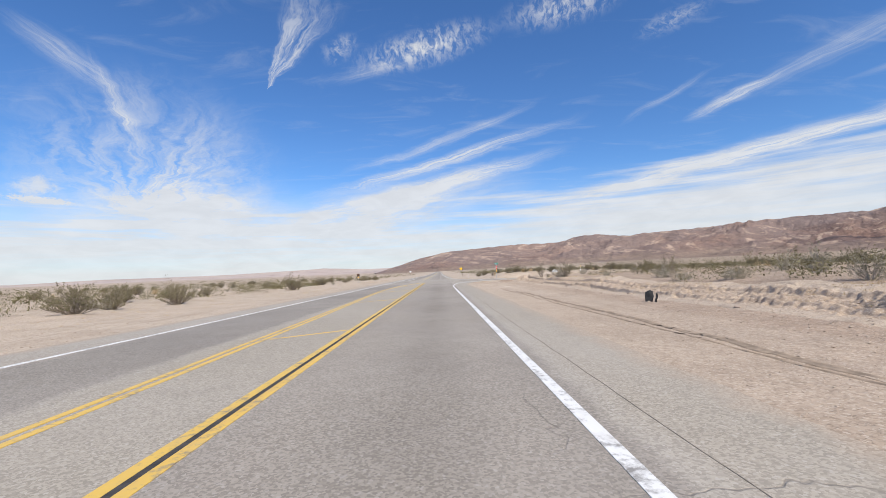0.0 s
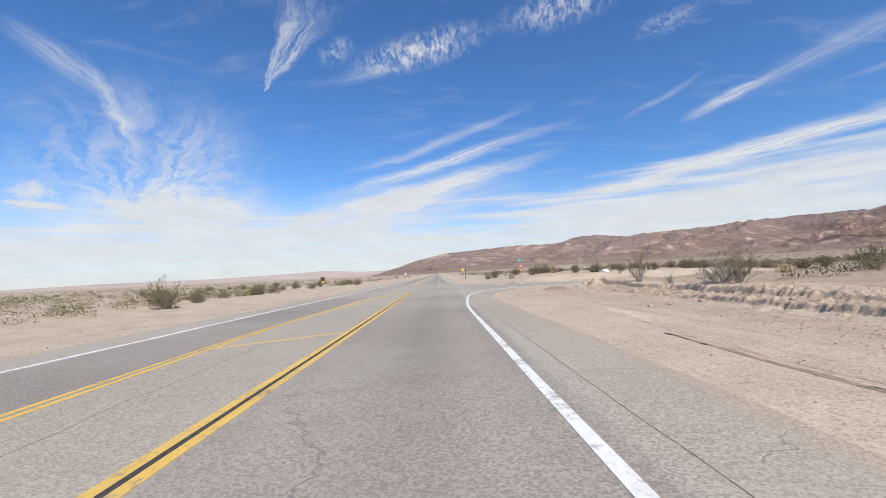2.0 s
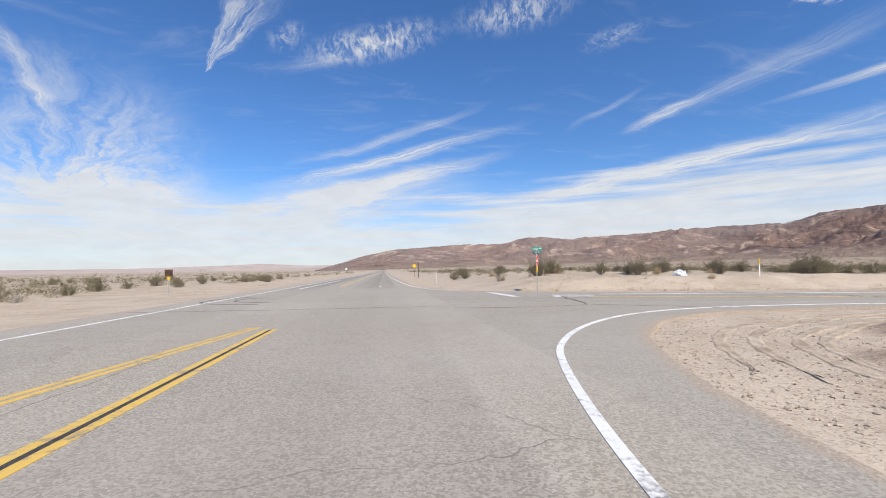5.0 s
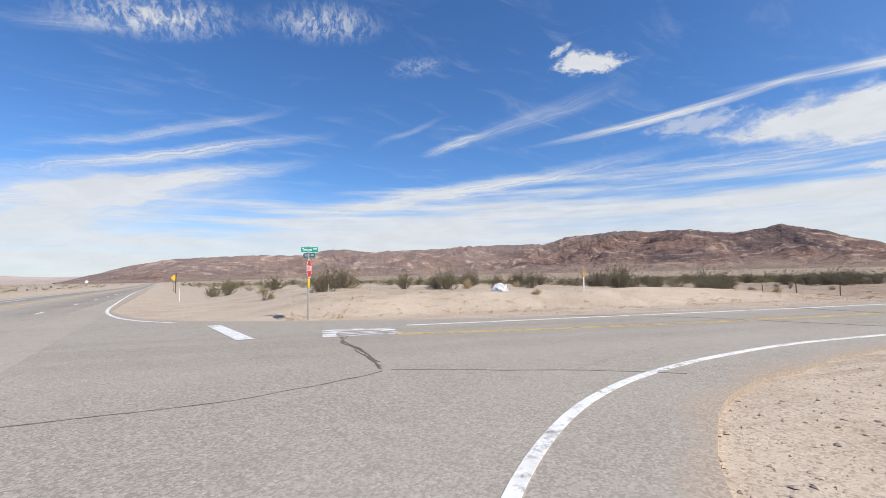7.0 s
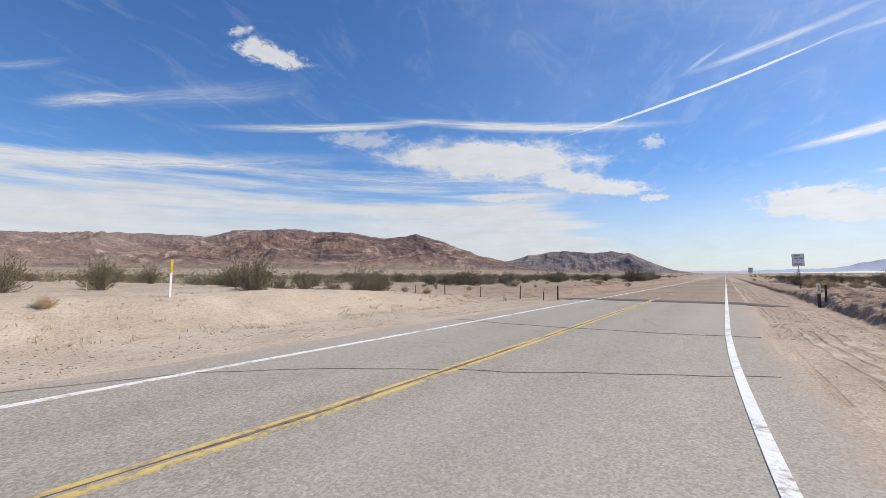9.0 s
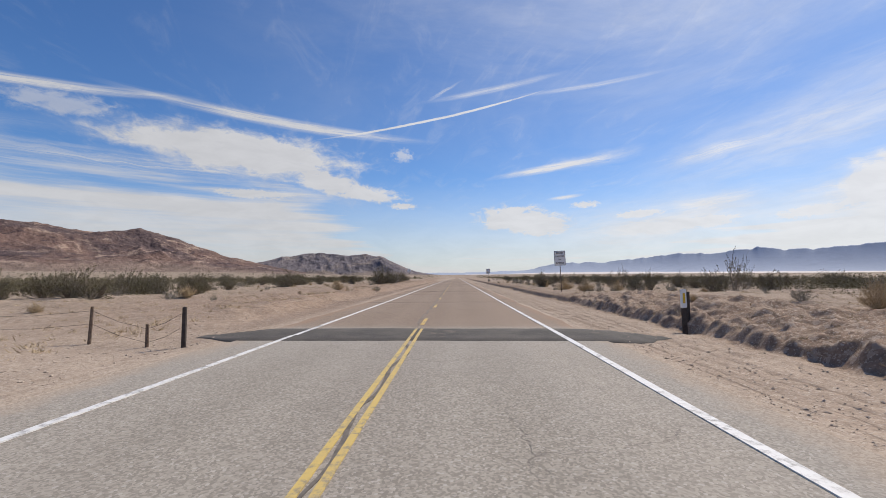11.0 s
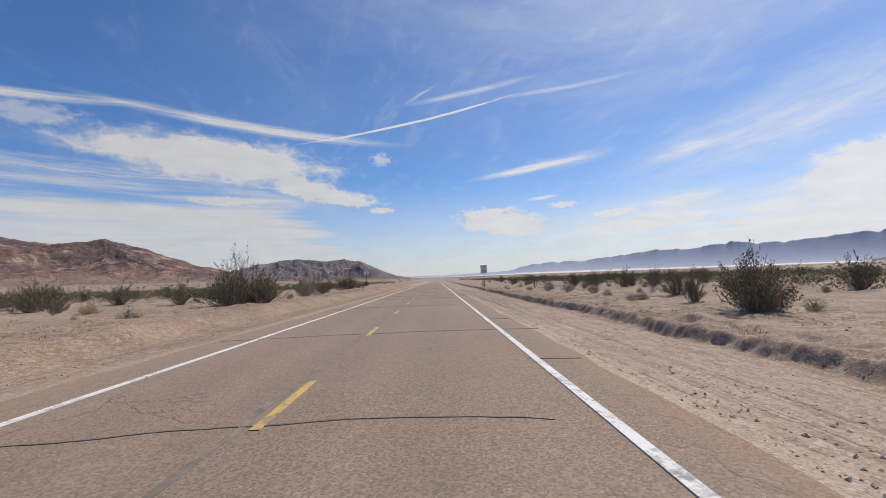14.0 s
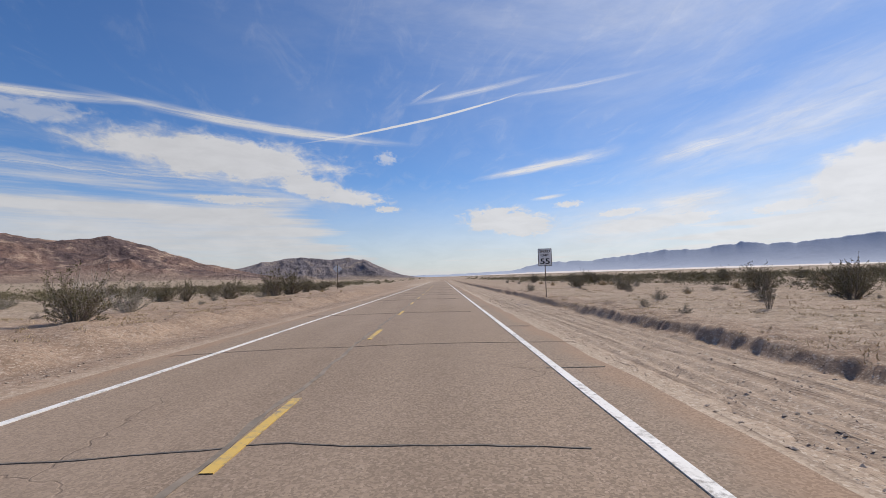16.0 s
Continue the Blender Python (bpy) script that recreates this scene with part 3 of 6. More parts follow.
def vnoise(x, y):
    x, y = np.asarray(x, float), np.asarray(y, float)
    i, j = np.floor(x).astype(int), np.floor(y).astype(int)
    u, v = x - i, y - j
    u, v = u * u * (3 - 2 * u), v * v * (3 - 2 * v)
    a, b = _TAB[i & 255, j & 255], _TAB[(i + 1) & 255, j & 255]
    c, d = _TAB[i & 255, (j + 1) & 255], _TAB[(i + 1) & 255, (j + 1) & 255]
    return (a * (1 - u) + b * u) * (1 - v) + (c * (1 - u) + d * u) * v


def fbm(x, y, octaves=4, gain=0.5):
    s, a, n = 0, 1.0, 0
    for k in range(octaves):
        s = s + a * (vnoise(x * 2 ** k + 17 * k, y * 2 ** k - 9 * k) - 0.5)
        n += a
        a *= gain
    return 2 * s / n


def ridged(x, y, octaves=5, gain=0.55):
    s, a, n = 0, 1.0, 0
    for k in range(octaves):
        s = s + a * (1 - np.abs(2 * vnoise(x * 2 ** k + 31 * k, y * 2 ** k + 7 * k) - 1))
        n += a
        a *= gain
    return s / n


def step(x, a, b):
    t = np.clip((np.asarray(x, float) - a) / (b - a), 0, 1)
    return t * t * (3 - 2 * t)


# ---- the plan ----
# Main road: its right edge line is the y axis. Side road: axis from Q0 along U, offsets o to the right.
ALPHA = radians(106.87)
U = np.array((math.sin(ALPHA), math.cos(ALPHA)))
NR = np.array((U[1], -U[0]))
Q0 = np.array((0.0, 80.35))


def side(s, o, z=0.0):
    p = Q0 + s * U + o * NR
    return (float(p[0]), float(p[1]), z)


def to_side(x, y):
    dx, dy = x - Q0[0], y - Q0[1]
    return dx * U[0] + dy * U[1], dx * NR[0] + dy * NR[1]


def far_rise(x, y):
    """The slow rise of the plain towards the hills."""
    r = np.hypot(x - 20, y - 70)
    az = np.degrees(np.arctan2(x - 20, y - 70))
    g = 0.0035 + 0.0085 * step(az, -5, 25) * (1 - step(az, 75, 98)) + 0.0025 * step(az, 98, 120) * (1 - step(az, 165, 180))
    return g * np.maximum(0, r - 160) * step(r, 160, 500)


def terrain(x, y, sheet=False):
    """Ground height; sheet: without the sharp bank beside the side road, which is a mesh of its own."""
    x, y = np.asarray(x, float), np.asarray(y, float)
    s, o = to_side(x, y)
    dmain = np.maximum(x - 1.9, -11.0 - x)
    dside = np.where(s > 6, np.maximum(o - 4.4, -4.0 - o), 99)
    d = np.maximum(0, np.minimum(dmain, dside))
    wild = step(d, 5, 11)
    h = -0.035 - 0.05 * step(d, 0.0, 2.5)
    h = h + 0.05 * fbm(x * .9, y * .9, 3) * step(d, 0.4, 2.5)
    h = h + wild * (0.22 * fbm(x * .11, y * .11, 3) + 0.12 * fbm(x * .45, y * .45, 3))
    rag = 1.1 * fbm(x * .23 + 5, y * .23, 4) + 0.35 * fbm(x * 1.3, y * 1.3, 2)
    # cut bank along the main road: two broken ledges; the sheet stays below the mesh that carries their faces
    reach = (1 - step(y - 0.3 * x, 58, 66)) * (x > 0) * step(o, 9, 15)
    if sheet:
        bank = 0.62 * step(x, 8.9, 10.9) - 0.20 * step(x, 8.0, 8.4) * (1 - step(x, 11.3, 11.8))
    else:
        edge = 0.7 * fbm(x * .05 + 3, y * .07, 2) + 0.22 * fbm(x * .2, y * .6, 3) + 0.06 * fbm(x * .9, y * 2.4, 3) + 0.07 * fbm(x * 1.4, y * 6.5, 3)
        gap = step(fbm(x * .05 + 8, y * .17, 3), -.35, .15)
        bank = 0.08 * step(x, 8.0, 9.0) + step(x + edge, 9.0, 9.2) * (0.07 + 0.12 * gap) + (0.05 + 0.12 * (1 - gap)) * step(x + edge, 9.2, 10.1)
        bank = bank + step(x + 1.1 * edge + .06 * fbm(y * 3.1, x * .3, 3), 10.0, 10.28) * (0.13 + 0.12 * step(fbm(x * .04, y * .13 + 4, 2), -.3, .2)) + 0.08 * step(x, 10.3, 11.4)
        bank = bank + (0.05 * fbm(x * 1.7, y * 1.7, 3) + 0.05 * fbm(x * 4.3, y * 4.3, 2)) * step(x + rag, 8.2, 8.9) * (1 - step(x, 10.9, 11.8))
    bank = bank * (1 - 0.8 * step(x, 24, 70))
    h = h + bank * reach
    # low sandy slope behind the stop sign
    north = step(-o + 0.5 * rag, 8.0, 11.6) * step(x, 6, 14) * (1 - step(s, 28, 44))
    h = h + 0.84 * north
    # side road: bank past the dark band on one side, bank on the other
    past = step(s, 42, 52)
    h = h + past * 0.42 * step(-o + 0.5 * rag, 5.8, 7.4)
    h = h + past * (0.16 * fbm(x * .8, y * .8, 3) + 0.07 * fbm(x * 1.9, y * 1.9, 2)) * step(-o, 5.3, 6.6) * (1 - step(-o, 9, 13))
    right = step(s, 26, 36) * (o > 0)
    lip = o + 0.36 * fbm(x * .23 + 5, y * .23, 3) + 0.04 * fbm(x * 1.6, y * 1.6, 3) + 0.08 * fbm(x * 4.4, y * 4.4, 3)
    h = h + right * (-0.05 * step(o, 6.0, 7.3) + (0.34 * step(o, 7.9, 9.6) - 0.20 * step(o, 4.95, 5.45) * (1 - step(o, 12.0, 12.6)) if sheet else 0.29 * step(lip, 7.50, 7.86) + 0.06 * step(lip, 8.2, 8.8)))
    # heaped earth before the bank evens out
    raw = step(s, 22, 32) * (1 - step(s, 52, 66)) * step(o + rag * .5, 7.4, 8.2) * (1 - step(o, 11, 14))
    h = h + raw * (0.12 * step(o, 8, 9.5) + 0.42 * np.maximum(0, fbm(x * .55, y * .55, 3)) + 0.16 * fbm(x * 1.9, y * 1.9, 3))
    h = h + right * 0.14 * step(o + rag * .5, 7.8, 8.4) * np.maximum(0, fbm(x * .9, y * .9, 3)) * (1 - step(o, 9.5, 12))
    # open ground inside the bend
    h = h + 0.25 * step(o, 9, 16) * step(x, 12, 18) * (1 - step(s, 30, 40)) * step(y, 40, 60)
    # heaps of pushed earth in the bend
    for cx, cy, r, k in HEAPS:
        q = np.hypot(x - cx, y - cy) + 0.35 * fbm(x * 1.6, y * 1.6, 3)
        h = h + k * (1 - step(q, 0.1 * r, r)) * (1 + 0.8 * fbm(x * 2.4, y * 2.4, 3))
    # wheel ruts on the verges
    for c0, amp in ((4.95, .04), (5.35, .06), (5.8, .05), (6.25, .06), (6.75, .05), (7.15, .035)):
        h = h - amp * np.exp(-((o - c0 - .25 * fbm(s * .08, s * 0 + 3, 2)) / 0.11) ** 2) * (0.35 + 0.65 * step(s, 84, 96)) * step(s, 30, 40) * (o > 0)
    h = h + 0.035 * fbm(x * 2.1, y * 2.1, 3) * step(x, 5.6, 6.4) * (1 - step(x, 8.2, 9)) * (1 - step(y, 56, 62))
    for c0 in (3.6, 5.2):
        h = h - 0.045 * np.exp(-((x - c0 - .8 * fbm(y * .06, y * 0 + c0, 2)) / 0.18) ** 2) * (1 - step(y, 50, 58)) * step(x, 2.4, 3)
    h = h + 0.9 * step(d, 60, 220) * fbm(x * .012, y * .012, 3)
    h = h + far_rise(x, y)
    return h


HEAPS = ((7.6, 63.2, 1.3, 0.30), (9.4, 62.0, 1.8, 0.32), (10.9, 65.6, 1.5, 0.30), (13.2, 63.4, 2.0, 0.30))


def ground_z(x, y):
    return float(terrain(np.array([x]), np.array([y]))[0])


def grid_lines(lo, hi, fine, reach, growth=1.32):
    v = list(np.arange(lo, hi, fine))
    d, p, q, a, b = fine, v[0], v[-1], [], []
    while p > -reach:
        d *= growth
        p -= d
        a.append(p)
    d = fine
    while q < reach:
        d *= growth
        q += d
        b.append(q)
    return np.array(a[::-1] + v + b)


def build_ground():
    xs, ys = grid_lines(-30, 136, 0.26, 4900), grid_lines(-6, 110, 0.26, 4900)
    X, Y = np.meshgrid(xs, ys)
    Z = terrain(X, Y, True)
    nx, ny = len(xs), len(ys)
    me = bpy.data.meshes.new("ground")
    me.vertices.add(nx * ny)
    me.vertices.foreach_set("co", np.stack([X, Y, Z], -1).astype(np.float32).ravel())
    i = np.arange(nx - 1)[None, :] + nx * np.arange(ny - 1)[:, None]
    quads = np.stack([i, i + 1, i + nx + 1, i + nx], -1).reshape(-1, 4)
    me.loops.add(quads.size)
    me.loops.foreach_set("vertex_index", quads.ravel().astype(np.int32))
    me.polygons.add(len(quads))
    me.polygons.foreach_set("loop_start", (np.arange(len(quads)) * 4).astype(np.int32))
    me.polygons.foreach_set("loop_total", np.full(len(quads), 4, np.int32))
    me.polygons.foreach_set("use_smooth", np.ones(len(quads), bool))
    s, o = to_side(X, Y)
    soil_and_shade = step(o, 3.9, 5.6) * step(s, 12, 30) * (0.72 + 0.2 * step(o, 7, 8) - 0.22 * step(o, 9, 12) - 0.2 * step(o, 20, 50)) + 0.95 * step(-o, 3.5, 5) * step(s, 30, 52) * (1 - .5 * step(-o, 9, 20))
    for cx, cy, r, k in HEAPS:
        soil_and_shade = soil_and_shade + 0.7 * (1 - step(np.hypot(X - cx, Y - cy), r * .6, r * 1.3))
    soil_and_shade = soil_and_shade + 0.22 * step(X + .5 * fbm(X * .1, Y * .2, 2), 5.9, 6.7) * (1 - step(X, 12.2, 15.5)) * (1 - step(Y - .3 * X, 56, 64)) * step(o, 9, 15)
    tm = 0.45 * step(X, 3.0, 4.2) * (1 - step(X, 6.5, 8.5)) * (1 - step(Y, 56, 66)) + 0.6 * step(-X, 11, 12) * (1 - step(-X, 14, 17))
    ts = step(o, 4.2, 4.8) * (1 - step(o, 7.0, 7.8)) * step(s, 8, 20) + 0.6 * step(-o, 4.0, 4.5) * (1 - step(-o, 5.6, 7)) * step(s, 16, 26)
    d = np.maximum(0, np.minimum(np.maximum(X - 1.9, -11.0 - X), np.where(s > 6, np.maximum(o - 4.4, -4.0 - o), 99)))
    for nm, val in (("track_main", tm), ("track_side", ts), ("soil_and_shade", np.clip(soil_and_shade, 0, 1)), ("wild", (0.28 + 0.42 * step(s, 40, 55)) * step(d, 6, 16) + 0.3 * step(d, 24, 90))):
        at = me.attributes.new(nm, "FLOAT", "POINT")
        at.data.foreach_set("value", val.astype(np.float32).ravel())
    me.materials.append(M_DIRT)
    me.update()
    me.validate()
    return tagged(new("ground", me), "pale sandy desert ground with gravel, ruts and low cut banks", "ground", kind="structure")


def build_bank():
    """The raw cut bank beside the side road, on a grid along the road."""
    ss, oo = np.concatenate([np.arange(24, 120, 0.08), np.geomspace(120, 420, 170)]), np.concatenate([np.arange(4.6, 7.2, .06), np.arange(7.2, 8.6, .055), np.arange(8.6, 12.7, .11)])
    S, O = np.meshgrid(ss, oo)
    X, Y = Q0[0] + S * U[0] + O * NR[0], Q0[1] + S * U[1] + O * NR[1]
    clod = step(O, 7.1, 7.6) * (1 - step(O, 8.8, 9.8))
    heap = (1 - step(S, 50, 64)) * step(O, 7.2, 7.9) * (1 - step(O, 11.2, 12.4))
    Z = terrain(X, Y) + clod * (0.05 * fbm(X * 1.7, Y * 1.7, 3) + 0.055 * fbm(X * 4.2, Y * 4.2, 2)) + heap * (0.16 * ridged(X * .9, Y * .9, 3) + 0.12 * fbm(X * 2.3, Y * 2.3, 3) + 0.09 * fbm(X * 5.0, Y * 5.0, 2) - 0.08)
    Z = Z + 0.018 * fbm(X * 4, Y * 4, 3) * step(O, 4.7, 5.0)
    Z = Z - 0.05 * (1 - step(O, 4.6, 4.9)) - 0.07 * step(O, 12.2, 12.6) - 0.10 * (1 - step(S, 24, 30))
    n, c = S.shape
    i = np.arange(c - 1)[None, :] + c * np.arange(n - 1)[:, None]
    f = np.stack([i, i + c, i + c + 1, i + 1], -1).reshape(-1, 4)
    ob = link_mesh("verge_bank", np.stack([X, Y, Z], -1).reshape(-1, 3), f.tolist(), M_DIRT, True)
    # raised along the cut face: its shade is painted into the earth colour
    for nm, val in (("soil_and_shade", 0.48 + 0.42 * step(O, 7.2, 7.6) - 0.28 * step(O, 8.2, 9.2) * (1 - heap) + 0.4 * heap), ("wild", 0.45 * step(O, 8.6, 10.5) * step(S, 50, 64)), ("track_main", 0 * O), ("track_side", 1 - step(O, 7.0, 7.7))):
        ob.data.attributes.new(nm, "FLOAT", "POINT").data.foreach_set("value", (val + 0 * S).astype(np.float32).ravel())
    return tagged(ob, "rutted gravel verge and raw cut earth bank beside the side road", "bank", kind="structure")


def build_ledge():
    """The broken ledges of the cut bank beside the highway, on a fine grid."""
    xs, ys = np.concatenate([np.arange(7.9, 8.5, .12), np.arange(8.5, 11.0, .042), np.arange(11.0, 11.95, .1)]), np.arange(2, 62, 0.05)
    X, Y = np.meshgrid(xs, ys)
    Z = terrain(X, Y) + (0.05 * fbm(X * 3.4, Y * 4, 2) + 0.075 * fbm(X * 8, Y * 9, 2)) * step(X, 8.6, 9.0) * (1 - step(X, 10.3, 10.9)) - 0.06 * (1 - step(X, 7.9, 8.15)) - 0.07 * step(X, 11.65, 11.9)
    n, c = X.shape
    i = np.arange(c - 1)[None, :] + c * np.arange(n - 1)[:, None]
    f = np.stack([i, i + 1, i + c + 1, i + c], -1).reshape(-1, 4)
    ob = link_mesh("cut_bank", np.stack([X, Y, Z], -1).reshape(-1, 3), f.tolist(), M_DIRT, True)
    # browner between the ledges: the shadow tone of the faces, put into colour
    for nm, val in (("soil_and_shade", 0.12 + 0.30 * step(X, 8.6, 8.95) * (1 - step(X, 10.2, 10.6))), ("wild", 0 * X), ("track_main", 0 * X), ("track_side", 0 * X)):
        ob.data.attributes.new(nm, "FLOAT", "POINT").data.foreach_set("value", (val + 0 * X).astype(np.float32).ravel())
    return tagged(ob, "low cut bank of crumbling tan earth in two broken ledges", "bank", kind="structure")


def resample(pts, n):
    p = np.array(pts, float)
    d = np.r_[0, np.cumsum(np.hypot(*np.diff(p, axis=0).T))]
    t = np.linspace(0, d[-1], n) if np.isscalar(n) else np.asarray(n) * d[-1]
    return np.stack([np.interp(t, d, p[:, 0]), np.interp(t, d, p[:, 1])], 1)


def strip_mesh(name, left, right, mat, lift, cols, label, category, ragged=0.12, mouth=None):
    """A paved sheet between two lines of equally many points, with a skirt at its edges."""
    n = len(left)
    t = np.linspace(0, 1, cols)
    P = left[:, None, :] * (1 - t)[None, :, None] + right[:, None, :] * t[None, :, None]
    w = np.hypot(*(right - left).T)
    for col, sign in ((0, -1), (cols - 1, 1)):
        j = ragged * fbm(P[:, col, 0] * .7, P[:, col, 1] * .7, 4)
        if mouth and col:
            j = j * ((P[:, col, 1] < mouth[0]) | (P[:, col, 1] > mouth[1]))
        dirn = (right - left) / w[:, None]
        P[:, col] += dirn * (sign * j)[:, None]
    Z = far_rise(P[..., 0], P[..., 1]) + lift + 0.012 * fbm(P[..., 0] * .15, P[..., 1] * .15, 2)
    dist = np.minimum(t[None, :], 1 - t[None, :]) * w[:, None]
    dust = np.clip(1 - dist / 0.8, 0, 1)
    if mouth:
        inside = step(P[..., 1], mouth[0], mouth[0] + 3) * (1 - step(P[..., 1], mouth[1] - 3, mouth[1])) * (t[None, :] > .5)
        dust = dust * (1 - inside)
    verts = np.concatenate([P, Z[..., None]], -1)
    base = verts[:, [0, cols - 1]].copy()
    base[..., 2] -= 0.10
    # the skirt has its own upper row, so that the sheet's shading stays flat
    allv = np.concatenate([base[:, :1], verts[:, :1], verts, verts[:, -1:], base[:, 1:]], 1)
    dd = np.concatenate([dust[:, :1], dust[:, :1], dust, dust[:, -1:], dust[:, -1:]], 1)
    c = cols + 4
    faces = [(i * c + j, i * c + j + 1, (i + 1) * c + j + 1, (i + 1) * c + j) for i in range(n - 1) for j in range(c - 1) if j not in (1, c - 3)]
    ob = link_mesh(name, allv.reshape(-1, 3), faces, mat, True)
    brown = step(to_side(allv[..., 0], allv[..., 1])[0], 43, 44.5) * (name == "road_side")
    ab = ob.data.attributes.new("brown", "FLOAT", "POINT")
    ab.data.foreach_set("value", brown.astype(np.float32).ravel())
    at = ob.data.attributes.new("dust", "FLOAT", "POINT")
    at.data.foreach_set("value", dd.astype(np.float32).ravel())
    return tagged(ob, label, category, kind="structure")


def line_part(name, parent, pts, width, mat, lift=0.006, label="", wobble=0.0):
    """A painted or sealed band along a line, laid a few millimetres above the road."""
    p = np.array(pts, float)
    t = np.gradient(p, axis=0)
    t /= np.maximum(np.hypot(*t.T), 1e-9)[:, None]
    nrm = np.stack([t[:, 1], -t[:, 0]], 1)
    w = np.full(len(p), width)
    if wobble:
        w = w * (1 + wobble * 2 * fbm(p[:, 0] * 3.1, p[:, 1] * 3.1, 3))
        p = p + nrm * (wobble * 0.25 * fbm(p[:, 0] * .9, p[:, 1] * .9, 3))[:, None]
    a, b = p - nrm * w[:, None] / 2, p + nrm * w[:, None] / 2
    za = far_rise(p[:, 0], p[:, 1]) + 0.012 * fbm(p[:, 0] * .15, p[:, 1] * .15, 2) + lift
    n = len(p)
    v = [(x, y, z) for (x, y), z in zip(a, za)] + [(x, y, z) for (x, y), z in zip(b, za)]
    v += [(x, y, z - 0.012) for x, y, z in v]
    f = []
    for i in range(n - 1):
        f.append((i, n + i, n + i + 1, i + 1))
        f.append((i, i + 1, 2 * n + i + 1, 2 * n + i))
        f.append((n + i, 3 * n + i, 3 * n + i + 1, n + i + 1))
    ob = link_mesh(name, v, f, mat)
    ob.parent = parent
    return tagged(ob, label)


def smooth_line(pts, spacing=0.5):
    """A line through a few points with rounded bends."""
    p = np.array(pts, float)
    for _ in range(3):
        q = np.empty((2 * len(p) - 2, 2))
        q[0::2], q[1::2] = .75 * p[:-1] + .25 * p[1:], .25 * p[:-1] + .75 * p[1:]
        p = np.vstack([p[:1], q, p[-1:]])
    length = np.hypot(*np.diff(p, axis=0).T).sum()
    return resample(p, max(2, int(length / spacing)))


def along(s0, s1, o, spacing=1.0):
    n = max(2, int(abs(s1 - s0) / spacing))
    return np.array([side(s, o)[:2] for s in np.linspace(s0, s1, n)])


def upright(x, y0, y1, spacing=1.0):
    n = max(2, int(abs(y1 - y0) / spacing))
    return np.stack([np.full(n, float(x)), np.linspace(y0, y1, n)], 1)


def build_roads():
    ys = np.concatenate([np.arange(-60, 140, 0.8), np.geomspace(140, 2600, 60)])
    one = np.ones_like(ys)
    main = strip_mesh("road_main", np.stack([-11.0 * one, ys], 1), np.stack([1.9 * one, ys], 1), M_ASPHALT, 0.0, 27,
                      "bleached grey two-lane highway asphalt with cracks", "road", mouth=(55.5, 99))
    # junction mouth, then the straight
    right = [(1.9, 56.5), (2.5, 60.5), (3.6, 64.3), (5.3, 67.6), (7.6, 69.6), (10.5, 70.75)] + [side(18, 4.9)[:2], side(24, 4.45)[:2]]
    left = [(1.9, 98.0), (2.9, 92.2), (4.2, 88.6), (6.4, 86.0), (9.0, 84.0)] + [side(s, -4.0)[:2] for s in (14, 24)]
    r, l = smooth_line(right), smooth_line(left)
    far = np.concatenate([np.arange(25, 150, 0.8), np.geomspace(150, 2400, 60)])
    r = np.vstack([resample(r, 44), [side(s, 4.4)[:2] for s in far]])
    l = np.vstack([resample(l, 44), [side(s, -4.0)[:2] for s in far]])
    branch = strip_mesh("road_side", l, r, M_ASPHALT2, -0.004, 19, "worn grey-brown side road asphalt with sandy edges", "road", 0.16)
    # main road paint
    curve = smooth_line([(0, 44), (0.0, 50), (0.3, 54.6), (0.6, 58.5), (1.0, 61.2), (2.05, 64.9), (2.75, 66.3), (3.6, 67.6), (4.6, 68.75), (5.5, 69.6), (6.5, 70.35), (7.9, 71.1), (9.2, 71.5), (10.3, 71.68), (11.5, 71.76), (12.6, 71.76), (15.0, 71.62)] + [side(s, o)[:2] for s, o in ((19.8, 3.8), (24, 3.62), (28, 3.56))], 0.4)
    line_part("edge_line", main, upright(0, -40, 44), 0.15, M_WHITE, label="solid white edge line")
    line_part("edge_line", main, curve, 0.125, M_WHITE, label="white edge line sweeping round the corner")
    farcurve = smooth_line([(4.6, 86.7), (3.2, 89.2), (2.2, 93.2), (1.6, 99), (1.3, 112), (0.6, 150), (0.3, 200)], 1.0)
    line_part("edge_line", main, farcurve, 0.15, M_WHITE, label="white edge line leaving the junction")
    line_part("edge_line", main, upright(0.3, 200, 1500, 20), 0.15, M_WHITE)
    line_part("edge_line", main, upright(-9.42, -40, 140), 0.14, M_WHITE, label="white edge line on the far side")
    line_part("edge_line", main, upright(-9.42, 140, 1500, 20), 0.14, M_WHITE)
    for dx in (-0.10, 0.10):
        line_part("centre_line", main, upright(-3.63 + dx, -40, 69.5), 0.125, M_YELLOW, label="double yellow centre line")
        taper = smooth_line([(-4.6, -40), (-5.4, 5), (-5.7, 17), (-6.1, 30), (-6.6, 42), (-6.5, 49), (-5.9, 59), (-4.15, 70)], 1.0)
        line_part("median_line", main, taper + np.array([dx, 0]), 0.11, M_YELLOW, label="double yellow median line")
        line_part("centre_line", main, upright(-4.9 + dx, 101, 700, 8), 0.10, M_YELLOW)
    line_part("gap_line", main, upright(-3.63, -40, 69.4), 0.07, M_GAP, 0.005, label="black band between the yellow lines")
    for y in (3.0, 16.3, 29.7, 42.9, 56.1):
        xl = float(np.interp(y - 2, (5, 17, 30, 42, 49, 59), (-5.4, -5.7, -6.1, -6.6, -6.5, -5.9)))
        line_part("median_hatch", main, resample([(-3.85, y), (xl + .2, y - 0.66 * (-3.8 - xl))], 5), 0.11, M_YELLOW, label="faded diagonal median stripe")
